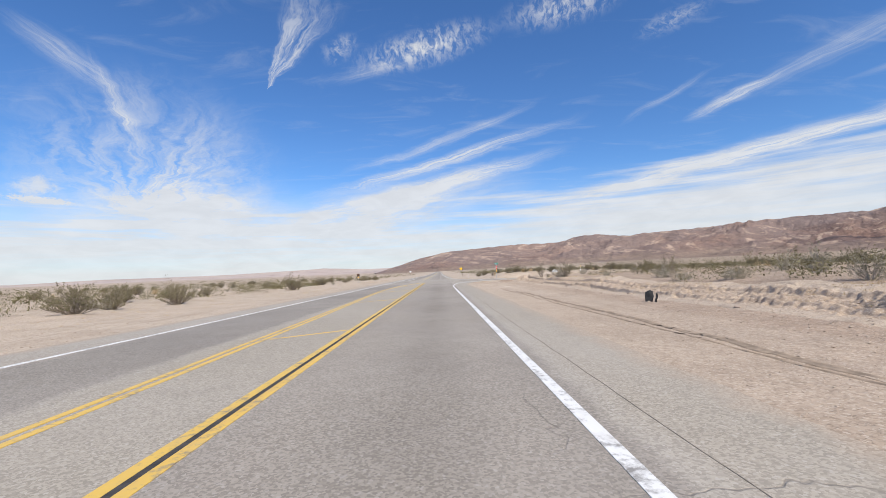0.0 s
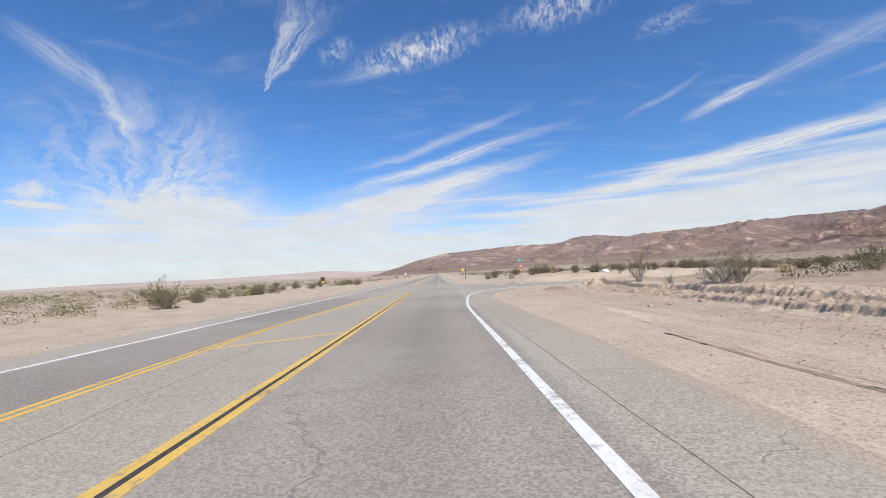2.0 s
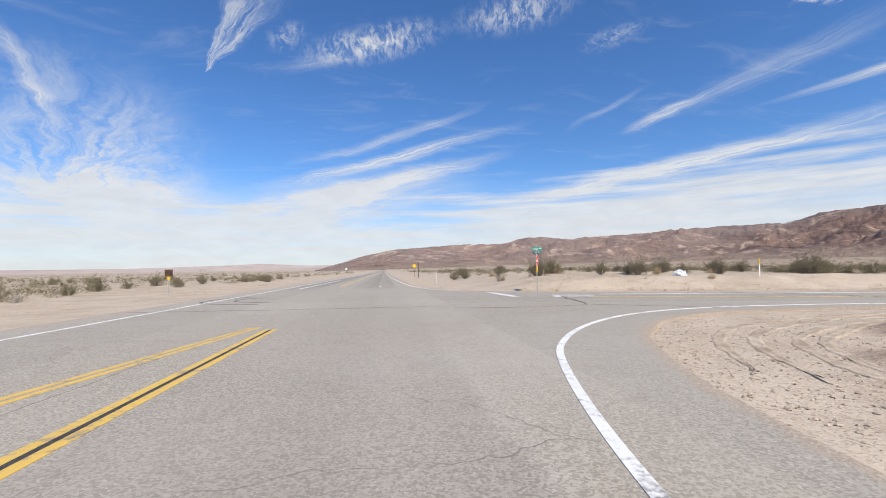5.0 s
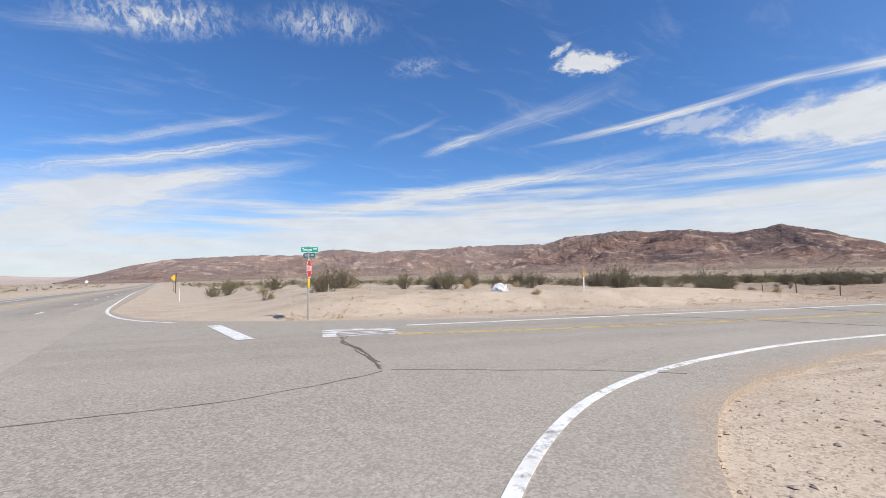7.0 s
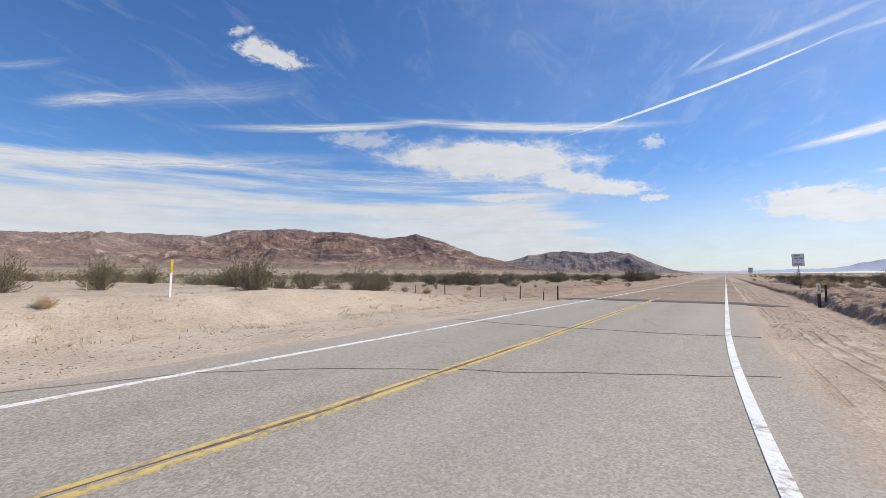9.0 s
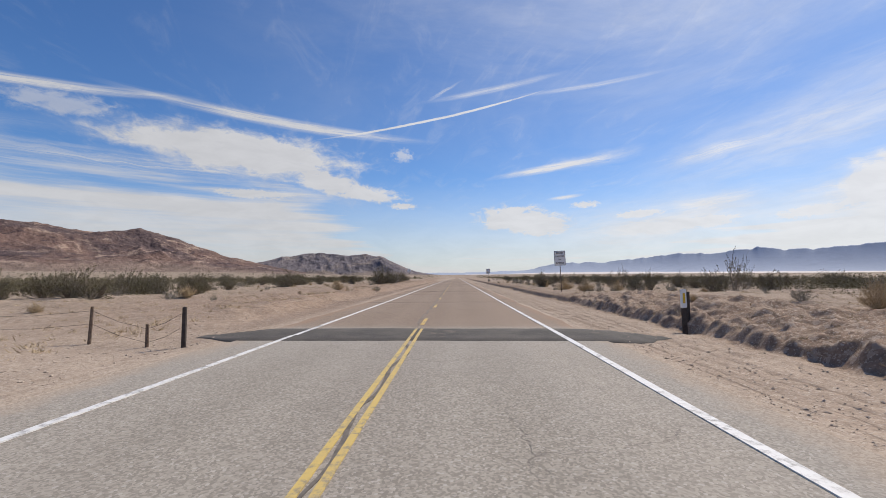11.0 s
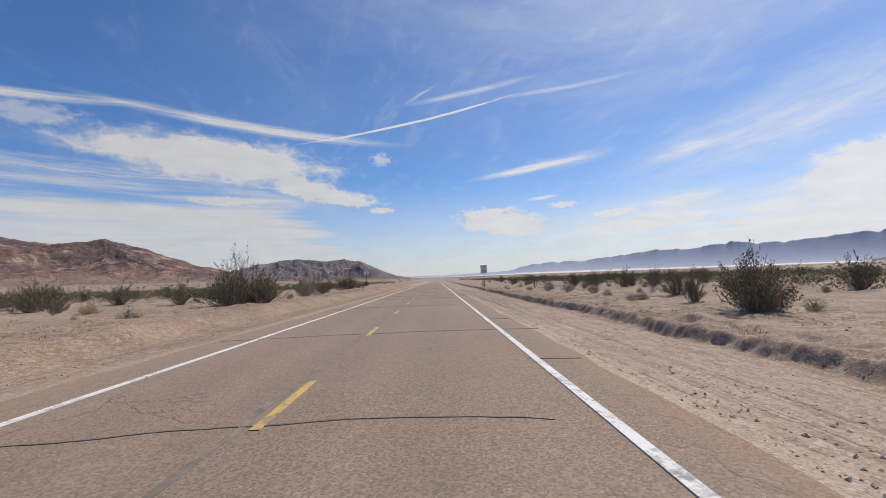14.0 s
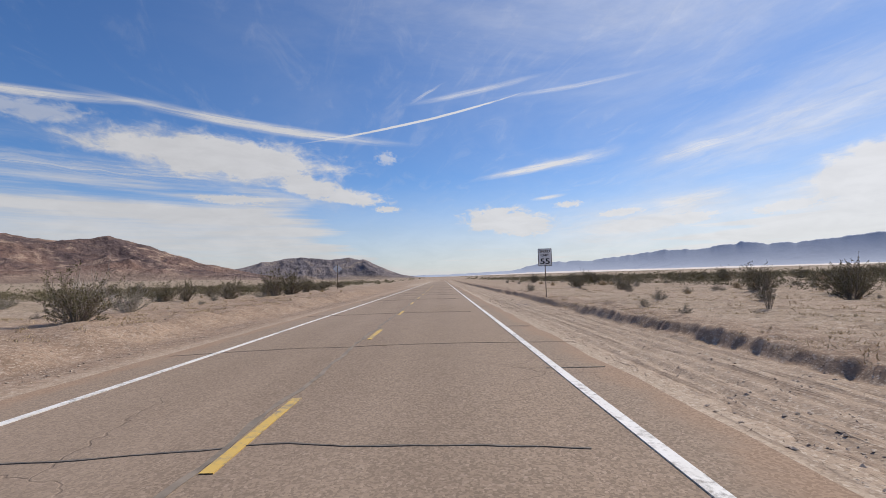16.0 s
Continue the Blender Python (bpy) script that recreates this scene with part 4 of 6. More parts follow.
    line_part("turn_line", main, upright(-8.0, 96.5, 132), 0.22, M_WHITE, label="broad white turn lane line")
    for k in range(14):
        y = 97.6 + 12.3 * k
        line_part("lane_dash", main, resample([(-1.15 - .004 * k, y), (-1.15 - .004 * k, y + 2.2)], 3), 0.15, M_WHITE)
    # side road paint
    line_part("edge_line", branch, along(28, 420, 3.55), 0.13, M_WHITE, 0.008, label="worn white edge line")
    line_part("edge_line", branch, along(10.3, 42, -2.98), 0.10, M_WHITE, 0.008, label="thin worn white edge line")
    line_part("edge_line", branch, along(42.05, 420, -2.94), 0.11, M_WHITE, 0.008, label="thin worn white edge line")
    for dx in (-0.075, 0.075):
        ctr = smooth_line([side(9.6, -0.85 + dx)[:2], side(13, -0.35 + dx)[:2], side(18, 0.03 + dx)[:2], side(26, dx)[:2], side(43.4, dx)[:2]], 0.7)
        line_part("centre_line", branch, ctr, 0.07, M_YELLOW_FAINT, 0.008, label="faded double yellow centre line")
    line_part("sealed_crack", branch, smooth_line([side(12, -.5)[:2], side(18, 0.03)[:2], side(26, 0)[:2], side(40.6, 0)[:2]], .25), 0.05, M_SEAL, 0.0045, wobble=0.5, label="dark seam between the yellow lines")
    for k in range(42):
        s0 = 44.4 + 7.32 * k
        line_part("centre_dash", branch, along(s0, s0 + 2.1, 0.02 * math.sin(k * 2.1), 0.4), 0.11, M_YELLOW_OLD)
    line_part("limit_line", branch, resample([(5.68, 84.6), (5.95, 79.85)], 8), 0.42, M_WHITE, label="broad white limit line at the stop")
    # the word on the lane, read from the side road
    ob = lettering("STOP", 2.2, M_WHITE, branch, 0, 0, label="white painted word on the lane", width=1.75, name="lane_word")
    ys_ = [v.co.y for v in ob.data.vertices]
    for v in ob.data.vertices:
        v.co.y *= 2.1 / (max(ys_) - min(ys_))
        v.co.z *= 0.5
    cx, cy, _ = side(8.85, -1.75)
    ob.matrix_basis = pose(cx, cy, 0.008, 0, 0, 90 - math.degrees(ALPHA) + 90)
    # sealed cracks across the asphalt
    cracks = [
        (main, [(-2.0, 75.4), (0.5, 74.6), (4.9, 73.6), (7.1, 74.3)], .013), (branch, [(7.3, 74.3), (8.5, 73.3), (10.6, 71.3)], .013),
        (branch, [(8.1, 79.4), (7.95, 78.2), (7.7, 77.2), (7.6, 76.2), (7.2, 74.4)], .035), (branch, [(8.2, 78.8), (7.75, 77.8), (7.75, 76.6), (7.35, 75.6), (7.3, 74.6)], .02), (branch, [(7.95, 78.9), (7.9, 77.4), (7.45, 76.4), (7.4, 75.0)], .02),
        (branch, [side(16.6, -3.9)[:2], side(18.6, -3.1)[:2], side(20.6, -0.6)[:2], side(23.0, 4.2)[:2]], .018),
        (branch, [side(27.4, -3.8)[:2], side(27.0, 0)[:2], side(27.8, 4.2)[:2]], .03),
        (main, [(-10.8, 60.1), (-10.2, 60.9)], .16), (main, [(-11, 76.2), (-3, 75.4), (2, 75.2)], .04),
        (main, [(0.9, 31.9), (1.85, 32.6)], .018), (main, [(0.75, 51), (1.8, 52.6)], .016),
    ]
    for k in range(13):
        s0 = 56 + 9.1 * k + 2.2 * math.sin(k * 1.7)
        a = side(s0, 3.0 if k % 3 else 4.6), side(s0 + .3, 1.5), side(s0 + .1, -1.2), side(s0 - .4, -3.8)
        cracks.append((branch, [q[:2] for q in a], .009 + .008 * (k % 3)))
        cracks.append((branch, [side(s0 + 3.2, 4.3)[:2], side(s0 + 3.3, 3.4)[:2]], .03))
    for own, pts, w in cracks:
        line_part("sealed_crack", own, smooth_line(pts, 0.18), w, M_SEAM if own is branch and w < .02 else M_SEAL, 0.004, wobble=0.6)
    line_part("sealed_crack", branch, along(44, 150, -0.14, 0.15), 0.075, M_SEAM, 0.0035, wobble=0.45, label="rough dark seam beside the centre dashes")
    line_part("sealed_crack", main, upright(0.62, -20, 56, 0.2), 0.009, M_SEAM, 0.0035, wobble=0.12, label="dark shoulder seam")
    line_part("sealed_crack", main, smooth_line([(-5.0, 30), (-5.4, 40), (-5.2, 52), (-4.6, 66)], .2), 0.006, M_SEAM, 0.0035, wobble=0.5)
    # tyre scrubs
    for r0 in (2.6, 4.1):
        arc = [(-6.0 + r0 * math.cos(a), 82.5 + r0 * .9 * math.sin(a)) for a in np.linspace(2.3, 4.6, 9)]
        line_part("tyre_mark", main, smooth_line(arc, .3), 0.16, M_TYRE, 0.0038, wobble=0.5, label="dark curved tyre mark")
    return main, branch


# ---- mountains ----
def mountain(name, table, r_foot, r_ridge, r_back, mat, label, rough=0.16, freq=0.004, res=0.12, rows=90, fan=0.8, jag=0.014, crag=1.0):
    """A range seen from the junction: crest heights by azimuth, worn by ridged noise."""
    az = np.arange(table[0][0], table[-1][0], res)
    el = np.interp(az, [a for a, _ in table], [e for _, e in table])
    el = el * (1 + jag * fbm(az * 1.3, az * 0 + 1.5, 4) + 0.35 * jag * fbm(az * 5, az * 0 + 4.5, 2))
    k = np.ones(3) / 3
    el = np.convolve(np.pad(el, 1, "edge"), k, "valid")
    rr = np.concatenate([np.linspace(r_foot, r_ridge, int(rows * .7)), np.linspace(r_ridge, r_back, rows - int(rows * .7) + 1)[1:]])
    A, Rr = np.meshgrid(np.radians(az), rr)
    wav = 0.10 * (r_ridge - r_foot) * fbm(np.degrees(A) * .25, A * 0 + 2.0, 3)
    X, Y = 20 + Rr * np.sin(A), 70 + Rr * np.cos(A)
    base = far_rise(X, Y)
    crest = np.tan(np.radians(el))[None, :] * r_ridge + 1.4
    wide = np.ones(31) / 31
    calm = np.convolve(np.pad(crest[0], 15, "edge"), wide, "valid")[None, :]
    t = np.clip((Rr - r_foot + wav * 0) / (r_ridge - r_foot), 0, 1)
    back = np.clip((r_back - Rr) / (r_back - r_ridge), 0, 1)
    shape = np.where(Rr <= r_ridge, t ** 2.3, back)
    wx, wy = X + 180 * fbm(X * .002, Y * .002, 3), Y + 180 * fbm(X * .002 + 9, Y * .002, 3)
    rg = ridged(wx * freq * 1.1, wy * freq * 1.1, 5) - 0.62
    spur = ridged(wx * freq * .45 + 3, wy * freq * .45, 3) - 0.6
    env = np.clip(4.2 * t ** 2 * (1.03 - t), 0, 1) ** .8 * (Rr <= r_ridge + 1)
    gully = ridged(wx * freq * 4.5, wy * freq * 4.5, 4) - 0.62
    worn = (rg * 0.8 * crag + spur * 2.0 + gully * .14 * crag) * 2.3 * rough * crest * env
    H = base * (1 - shape) + calm * shape + (crest - calm) * shape ** 4 + worn - 3.0 * (1 - step(t, 0, .08))
    n, c = H.shape
    v = np.stack([X, Y, H], -1).reshape(-1, 3)
    i = np.arange(c - 1)[None, :] + c * np.arange(n - 1)[:, None]
    f = np.stack([i, i + c, i + c + 1, i + 1], -1).reshape(-1, 4)
    ob = link_mesh(name, v, f.tolist(), mat, True)
    at = ob.data.attributes.new("fan", "FLOAT", "POINT")
    at.data.foreach_set("value", ((1 - step(t + .5 * (rg + spur), .34, .56)) * fan).astype(np.float32).ravel())
    return tagged(ob, label, "mountain", kind="structure")


M_GAP = plain_material("black_road_paint", (0.06, 0.055, 0.05), 0.8, vary=0.5)
M_TYRE = plain_material("tyre_rubber_mark", (0.115, 0.108, 0.10), 0.85, vary=0.3)
ground = build_ground()
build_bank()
build_ledge()
road_main, road_side = build_roads()
mountain("mountain_main", ((-9, .2), (-4.1, 1.6), (0, 2.6), (5, 3.0), (9, 3.4), (15, 3.4), (19.9, 4.05), (23, 3.7), (26, 3.85), (31, 3.95), (38, 4.15), (44, 4.25), (46.2, 4.35),
                           (48.3, 5.0), (53.8, 5.42), (58.2, 5.0), (62.5, 4.9), (66.4, 4.5), (70.8, 5.0), (73.8, 4.35), (75.4, 3.65), (78.5, 2.5), (81.9, 1.8), (88, .4)),
         1650, 3000, 3700, M_RANGE, "brown and rust desert mountain range with rounded ridges", 0.19, 0.0037, jag=0.042, crag=1.3)
mountain("mountain_hills", ((76, .4), (82.4, 1.7), (85.1, 2.4), (87.5, 2.75), (89.6, 3.05), (90.8, 2.95), (92.7, 2.6), (93.6, 2.55), (95.2, 2.8), (96.2, 2.5), (97.3, 2.5), (98.4, 2.0), (99.7, 1.4), (101.7, .65), (105, .1)),
         2900, 3500, 4200, M_HILL, "dark grey rocky hills at the end of the plain", 0.30, 0.0034, jag=0.05, crag=1.2)
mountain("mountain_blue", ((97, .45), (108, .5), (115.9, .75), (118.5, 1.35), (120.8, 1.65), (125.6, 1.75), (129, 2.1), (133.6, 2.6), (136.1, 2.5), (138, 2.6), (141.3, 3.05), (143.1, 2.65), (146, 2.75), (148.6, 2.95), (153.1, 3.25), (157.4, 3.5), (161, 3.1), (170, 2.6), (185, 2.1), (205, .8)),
         3900, 4500, 4850, M_HAZE_BLUE, "far mountain range with blue haze painted into its colour", 0.006, 0.003, fan=0.0, jag=0.10)
mountain("mountain_dark", ((150.5, .2), (153, .9), (155.6, 2.1), (158.5, 2.75), (161, 2.9), (168, 2.7), (176, 1.6), (186, .3)),
         2000, 2500, 2900, M_HILL, "dark rounded hill beyond the plain", 0.12)
mountain("mountain_left", ((-75, .3), (-60, .5), (-45, .4), (-38, .62), (-32, .64), (-26, .7), (-20, .9), (-15.3, 1.1), (-12, .95), (-9.7, .85), (-6, .9), (-2, 1.1), (4, .8)),
         2700, 3800, 4500, M_TAN, "low tan hills on the horizon, paled by painted haze", 0.12, 0.002)


# ---- signs and posts ----
def post_part(parent, top, w=0.06, mat=None, z0=-0.25, name="post"):
    bm = bmesh.new()
    box(bm, (0, 0.03, (top + z0) / 2), (w, w * .8, top - z0), 0.006)
    part(name, bm, mat or M_STEEL, parent)


def bolt_part(parent, z):
    bm = bmesh.new()
    tube(bm, (0, 0.0, z), (0, -0.022, z), 0.011, 0.011, 6)
    part("bolt", bm, M_STEEL, parent)


def road_sign(place, face_az, lines, w, h, top, label, tilt=(0, 0)):
    """A white sign with black words; its face looks towards the azimuth face_az."""
    e = thing("road_sign", place, label, "road sign", rz=180 - face_az, tilt=tilt)
    post_part(e, top - .02, 0.048, M_RUST)
    z0 = top - h
    bm = bmesh.new()
    outline_plate(bm, rounded(w, h, 0.045, z0), 0.004)
    bmesh.ops.translate(bm, verts=bm.verts, vec=(0, -0.012, 0))
    plate = part("sign_plate", bm, M_SIGNWHITE, e)
    bm = bmesh.new()
    o, i = rounded(w - .03, h - .03, .038, z0 + .015), rounded(w - .075, h - .075, .03, z0 + .0375)
    a = [bm.verts.new((x, -0.0145, z)) for x, z in o]
    b = [bm.verts.new((x, -0.0145, z)) for x, z in i]
    for k in range(len(a)):
        m = (k + 1) % len(a)
        bm.faces.new((a[k], b[k], b[m], a[m]))
    part("border", bm, M_BLACK, plate, "black border line")
    bolt_part(plate, top - .12)
    bolt_part(plate, top - h + .1)
    for text, size, z, wid in lines:
        lettering(text, size, M_BLACK, plate, 0, z0 + z, -0.0145, width=wid)
    return e


def stop_sign(place):
    e = thing("stop_sign", place, "red octagonal stop sign with green street name blades", "stop sign", rz=0)
    bm = bmesh.new()
    box(bm, (0, 0.0, 1.3), (0.055, 0.045, 3.1), 0.006)
    part("post", bm, M_STEEL, e)
    R, cz = 0.40, 2.05
    m = Matrix.Rotation(radians(180 - 121), 4, "Z")

    def octo(r):
        return [(r * math.cos(radians(22.5 + 45 * k)), cz + r * math.sin(radians(22.5 + 45 * k))) for k in range(8)]

    bm = bmesh.new()
    outline_plate(bm, octo(R), 0.004)
    bmesh.ops.translate(bm, verts=bm.verts, vec=(0, -0.036, 0))
    plate = part("sign_plate", bm, M_SIGNWHITE, e, "octagon with a white rim")
    plate.matrix_basis = m
    bm = bmesh.new()
    outline_plate(bm, octo(R - .03), 0.0015)
    bmesh.ops.translate(bm, verts=bm.verts, vec=(0, -0.0385, 0))
    part("red_field", bm, M_RED, plate, "red field")
    lettering("STOP", 0.30, M_SIGNWHITE, plate, 0, cz, -0.0405, width=0.60)
    bm = bmesh.new()
    outline_plate(bm, rounded(0.09, 0.36, .01, 1.30), 0.01)
    bmesh.ops.translate(bm, verts=bm.verts, vec=(0, -0.045, 0))
    strip = part("reflector", bm, M_AMBER, e, "yellow reflector strip on the post")
    strip.matrix_basis = Matrix.Rotation(radians(10), 4, "Z")
    for nm, az, z, w, h in (("name_blade", 197, 2.72, 0.66, 0.20), ("name_blade", 240, 2.50, 0.62, 0.18)):
        bm = bmesh.new()
        outline_plate(bm, rounded(w, h, .02, z), 0.006)
        bmesh.ops.translate(bm, verts=bm.verts, vec=(0.04, -0.003, 0))
        blade = part(nm, bm, M_GREEN, e, "green street name blade with white lettering")
        blade.matrix_basis = Matrix.Rotation(radians(180 - az), 4, "Z")
        if az == 197:
            lettering("Yermo", 0.17, M_SIGNWHITE, blade, -0.06, z + h / 2, -0.006, width=0.38)
            bm = bmesh.new()
            box(bm, (0.26, -0.005, z + .13), (0.14, .003, .045))
            part("print_bar", bm, M_SIGNWHITE, blade)
        else:
            for x, ww in ((-.08, .26), (.2, .16)):
                bm = bmesh.new()
                box(bm, (x, -0.005, z + h / 2), (ww, .003, .09))
                part("print_bar", bm, M_SIGNWHITE, blade)
    for z, w in ((2.71, .07), (2.49, .07), (2.95, .05)):
        bm = bmesh.new()
        box(bm, (0, 0, z), (w, w, .03), .006)
        part("bracket", bm, M_STEEL, e)
    return e


def diamond_sign(place, face_az, side_len, top, front, label):
    e = thing("warning_sign", place, label, "road sign", rz=180 - face_az)
    bm = bmesh.new()
    box(bm, (0, 0.03, (top - .25) / 2), (.07, .06, top + .25), .006)
    part("post", bm, M_WOODPOST, e)
    r = side_len / math.sqrt(2)
    bm = bmesh.new()
    outline_plate(bm, [(0, top - 2 * r), (r, top - r), (0, top), (-r, top - r)], 0.004)
    bmesh.ops.translate(bm, verts=bm.verts, vec=(0, -0.006, 0))
    part("sign_plate", bm, front, e)
    for z in (top - .45 * r, top - 1.55 * r):
        bm = bmesh.new()
        tube(bm, (0, .006, z), (0, -.016, z), .014, .014, 6)
        part("bolt", bm, M_STEEL, e)
    return e


def marker_post(place, label, h, w, mat, cap_mat, cap_h, face_az=200, stripe=None):
    e = thing("marker_post", place, label, "marker post", rz=180 - face_az, tilt=(random.uniform(-2, 2), random.uniform(-2, 2)))
    bm = bmesh.new()
    box(bm, (0, 0, (h - .2) / 2), (w, w * .45, h + .2), .006)
    part("shaft", bm, mat, e)
    bm = bmesh.new()
    box(bm, (0, 0, h - cap_h / 2 + .01), (w * 1.15, w * .6, cap_h), .008)
    cap = part("cap", bm, cap_mat, e)
    if stripe:
        bm = bmesh.new()
        box(bm, (0, -w * .32, h - cap_h * .45), (w * .5, .006, cap_h * .55))
        part("stripe", bm, stripe, cap)
    return e


def direction_sign(place, face_az):
    e = thing("direction_sign", place, "small square brown roadside sign on a thin steel post", "road sign", rz=180 - face_az)
    bm = bmesh.new()
    box(bm, (0, 0.025, .85), (.05, .04, 2.2), .005)
    part("post", bm, M_STEEL, e)
    bm = bmesh.new()
    outline_plate(bm, rounded(.58, .56, .03, 1.36), .004)
    plate = part("sign_plate", bm, M_BROWN, e)
    for x, z, w, h in ((-.1, 1.7, .24, .1), (.14, 1.58, .16, .16)):
        bm = bmesh.new()
        box(bm, (x, -.004, z), (w, .003, h))
        part("print_bar", bm, M_BLACK, plate)
    bm = bmesh.new()
    outline_plate(bm, rounded(.26, .22, .02, 1.10), .004)
    part("lower_plate", bm, M_AMBER, e, "yellow plate under the sign")
    return e


def on_ground(x, y, dz=0.0):
    return (x, y, ground_z(x, y) + dz)


def asphalt_patch():
    """A trench across the side road, filled with newer, darker asphalt."""
    n = 90
    o = np.linspace(-5.4, 6.2, n)
    front = 41.15 + 0.10 * fbm(o * .8, o * 0 + 3.3, 4)
    back = 43.5 + 0.14 * fbm(o * .7, o * 0 + 8.1, 4)
    narrow = 1 - 0.75 * np.maximum(step(-o, 4.0, 5.4), step(o, 5.0, 6.2))
    mid = (front + back) / 2
    rows = []
    for w, dz in ((-1.0, -.02), (-.985, 0), (-.5, .002), (0, .003), (.5, .002), (.985, 0), (1.0, -.02)):
        ss = mid + w * narrow * (back - front) / 2
        x, y = Q0[0] + ss * U[0] + o * NR[0], Q0[1] + ss * U[1] + o * NR[1]
        off = np.maximum(step(-o, 3.8, 4.6), step(o, 4.2, 4.9))
        z = (0.012 * fbm(x * .15, y * .15, 2) + .0005) * (1 - off) + (terrain(x, y) + .012) * off + dz
        rows.append(np.stack([x, y, z], -1))
    v = np.concatenate(rows)
    f = [(k * n + i, (k + 1) * n + i, (k + 1) * n + i + 1, k * n + i + 1) for k in range(6) for i in range(n - 1)]
    ob = link_mesh("asphalt_patch", v, f, M_PATCH, True)
    ob.parent = road_side
    tagged(ob, "dark newer asphalt band across the side road")


asphalt_patch()
_back = (math.degrees(ALPHA) + 180) % 360
x, y, _ = 60.0, 52.6, 0
road_sign((x, y, ground_z(x, y)), _back - 3, (("SPEED", .17, .95, .56), ("CHECKED", .17, .70, .70), ("BY", .155, .455, .21), ("RADAR", .18, .195, .60)), .88, 1.13, 3.39 - ground_z(x, y),
          "white radar speed notice with black words on a leaning steel post", tilt=(0, -2.2))
x, y = 117.72, 36.38
road_sign((x, y, ground_z(x, y)), _back, (("SPEED", .20, .87, .62), ("LIMIT", .19, .64, .48), ("55", .46, .27, .56)), .82, 1.04, 3.03 - ground_z(x, y),
          "white speed limit sign with black numerals on a thin post")
stop_sign(on_ground(9.14, 85.6))
diamond_sign(on_ground(157.9, 45.8), math.degrees(ALPHA), .92, 3.3 - ground_z(157.9, 45.8) + .55, M_SIGNBACK, "bare back of a diamond warning sign on a wooden post")
diamond_sign(on_ground(6.4, 163.3), 180, .80, 3.2, M_AMBER, "yellow diamond warning sign beside the highway")
direction_sign(on_ground(-18.4, 96.8), 165)
marker_post(on_ground(24.3, 84.4), "slim marker post with a bright yellow top", 1.15, .065, M_SIGNWHITE, M_AMBER, .42)
marker_post(on_ground(39.96, 60.42), "dark steel post with a white and amber reflector plate", 1.2, .13, M_DARKSTEEL, M_SIGNWHITE, .52, _back, M_AMBER)
marker_post(on_ground(40.25, 60.0), "short dark fence post beside the reflector", .8, .09, M_DARKSTEEL, M_DARKSTEEL, .05, _back)
for x, y, h in ((14.8, 92.5, .6), (12.9, 94.5, .5), (18.4, 94.6, .45), (26.5, 91, .45)):
    marker_post(on_ground(x, y), "short weathered white survey stake", h, .032, M_STAKE, M_STAKE, .06)
marker_post(on_ground(5.6, 112), "thin white roadside marker", 1.1, .05, M_SIGNWHITE, M_SIGNWHITE, .2)
marker_post(on_ground(6.3, 150), "dark slim roadside post", 3.2, .16, M_WOODPOST, M_WOODPOST, .1)
diamond_sign(on_ground(-21, 300), 180, 1.0, 3.6, M_SIGNWHITE, "white roadside sign far along the highway")


def fence():
    e = thing("fence", on_ground(*side(40.6, -4.75)[:2]), "sagging wire fence on weathered posts leading off from the side road", "fence")
    inv = e.matrix_world.inverted()
    tops = []
    rnd = random.Random(4)
    for k in range(15):
        o = (-4.75, -5.7)[k] if k < 2 else -1.6 - 2.9 * k
        s = 40.6 + .25 * min(k, 6) + rnd.uniform(-.15, .15)
        x, y, _ = side(s, o)
        z = ground_z(x, y)
        h = .85 if k == 0 else .5 if k == 1 else .72 + rnd.uniform(-.12, .2)
        r = .048 if k == 0 else .036
        bm = bmesh.new()
        top = (x + rnd.uniform(-.05, .05), y + rnd.uniform(-.05, .05), z + h)
        tube(bm, (x, y, z - .2), top, r * 1.1, r * .9, 7)
        bm.transform(inv)
        part("fence_post", bm, M_DARKSTEEL if k == 0 else M_WOODPOST, e)
        tops.append(Vector(top))
    for lev in (.1, .4):
        bm = bmesh.new()
        for a, b in zip(tops[:-1], tops[1:]):
            p, q = a - Vector((0, 0, lev)), b - Vector((0, 0, lev))
            mid = (p + q) / 2 - Vector((0, 0, .05))
            tube(bm, p, mid, .004, .004, 3)
            tube(bm, mid, q, .004, .004, 3)
        bm.transform(inv)
        part("wire", bm, M_DARKSTEEL, e)


fence()


def plastic_sheet():
    """Crumpled white sheet caught on the sand."""
    x, y = 20.3, 86.9
    bm = bmesh.new()
    bmesh.ops.create_icosphere(bm, subdivisions=3, radius=1.0)
    for v in bm.verts:
        n = noise.noise(v.co * 2.3) * .35 + noise.noise(v.co * 5.0) * .18
        v.co = Vector((v.co.x * .5, v.co.y * .34, max(-.05, v.co.z * .42))) * (1 + n)
    me = bpy.data.meshes.new("plastic_sheet")
    bm.to_mesh(me)
    bm.free()
    me.materials.append(M_PLASTIC)
    ob = new("plastic_sheet", me)
    ob.matrix_world = pose(x, y, ground_z(x, y) + .03)
    tagged(ob, "crumpled white plastic sheet lying on the sand", "litter")


plastic_sheet()


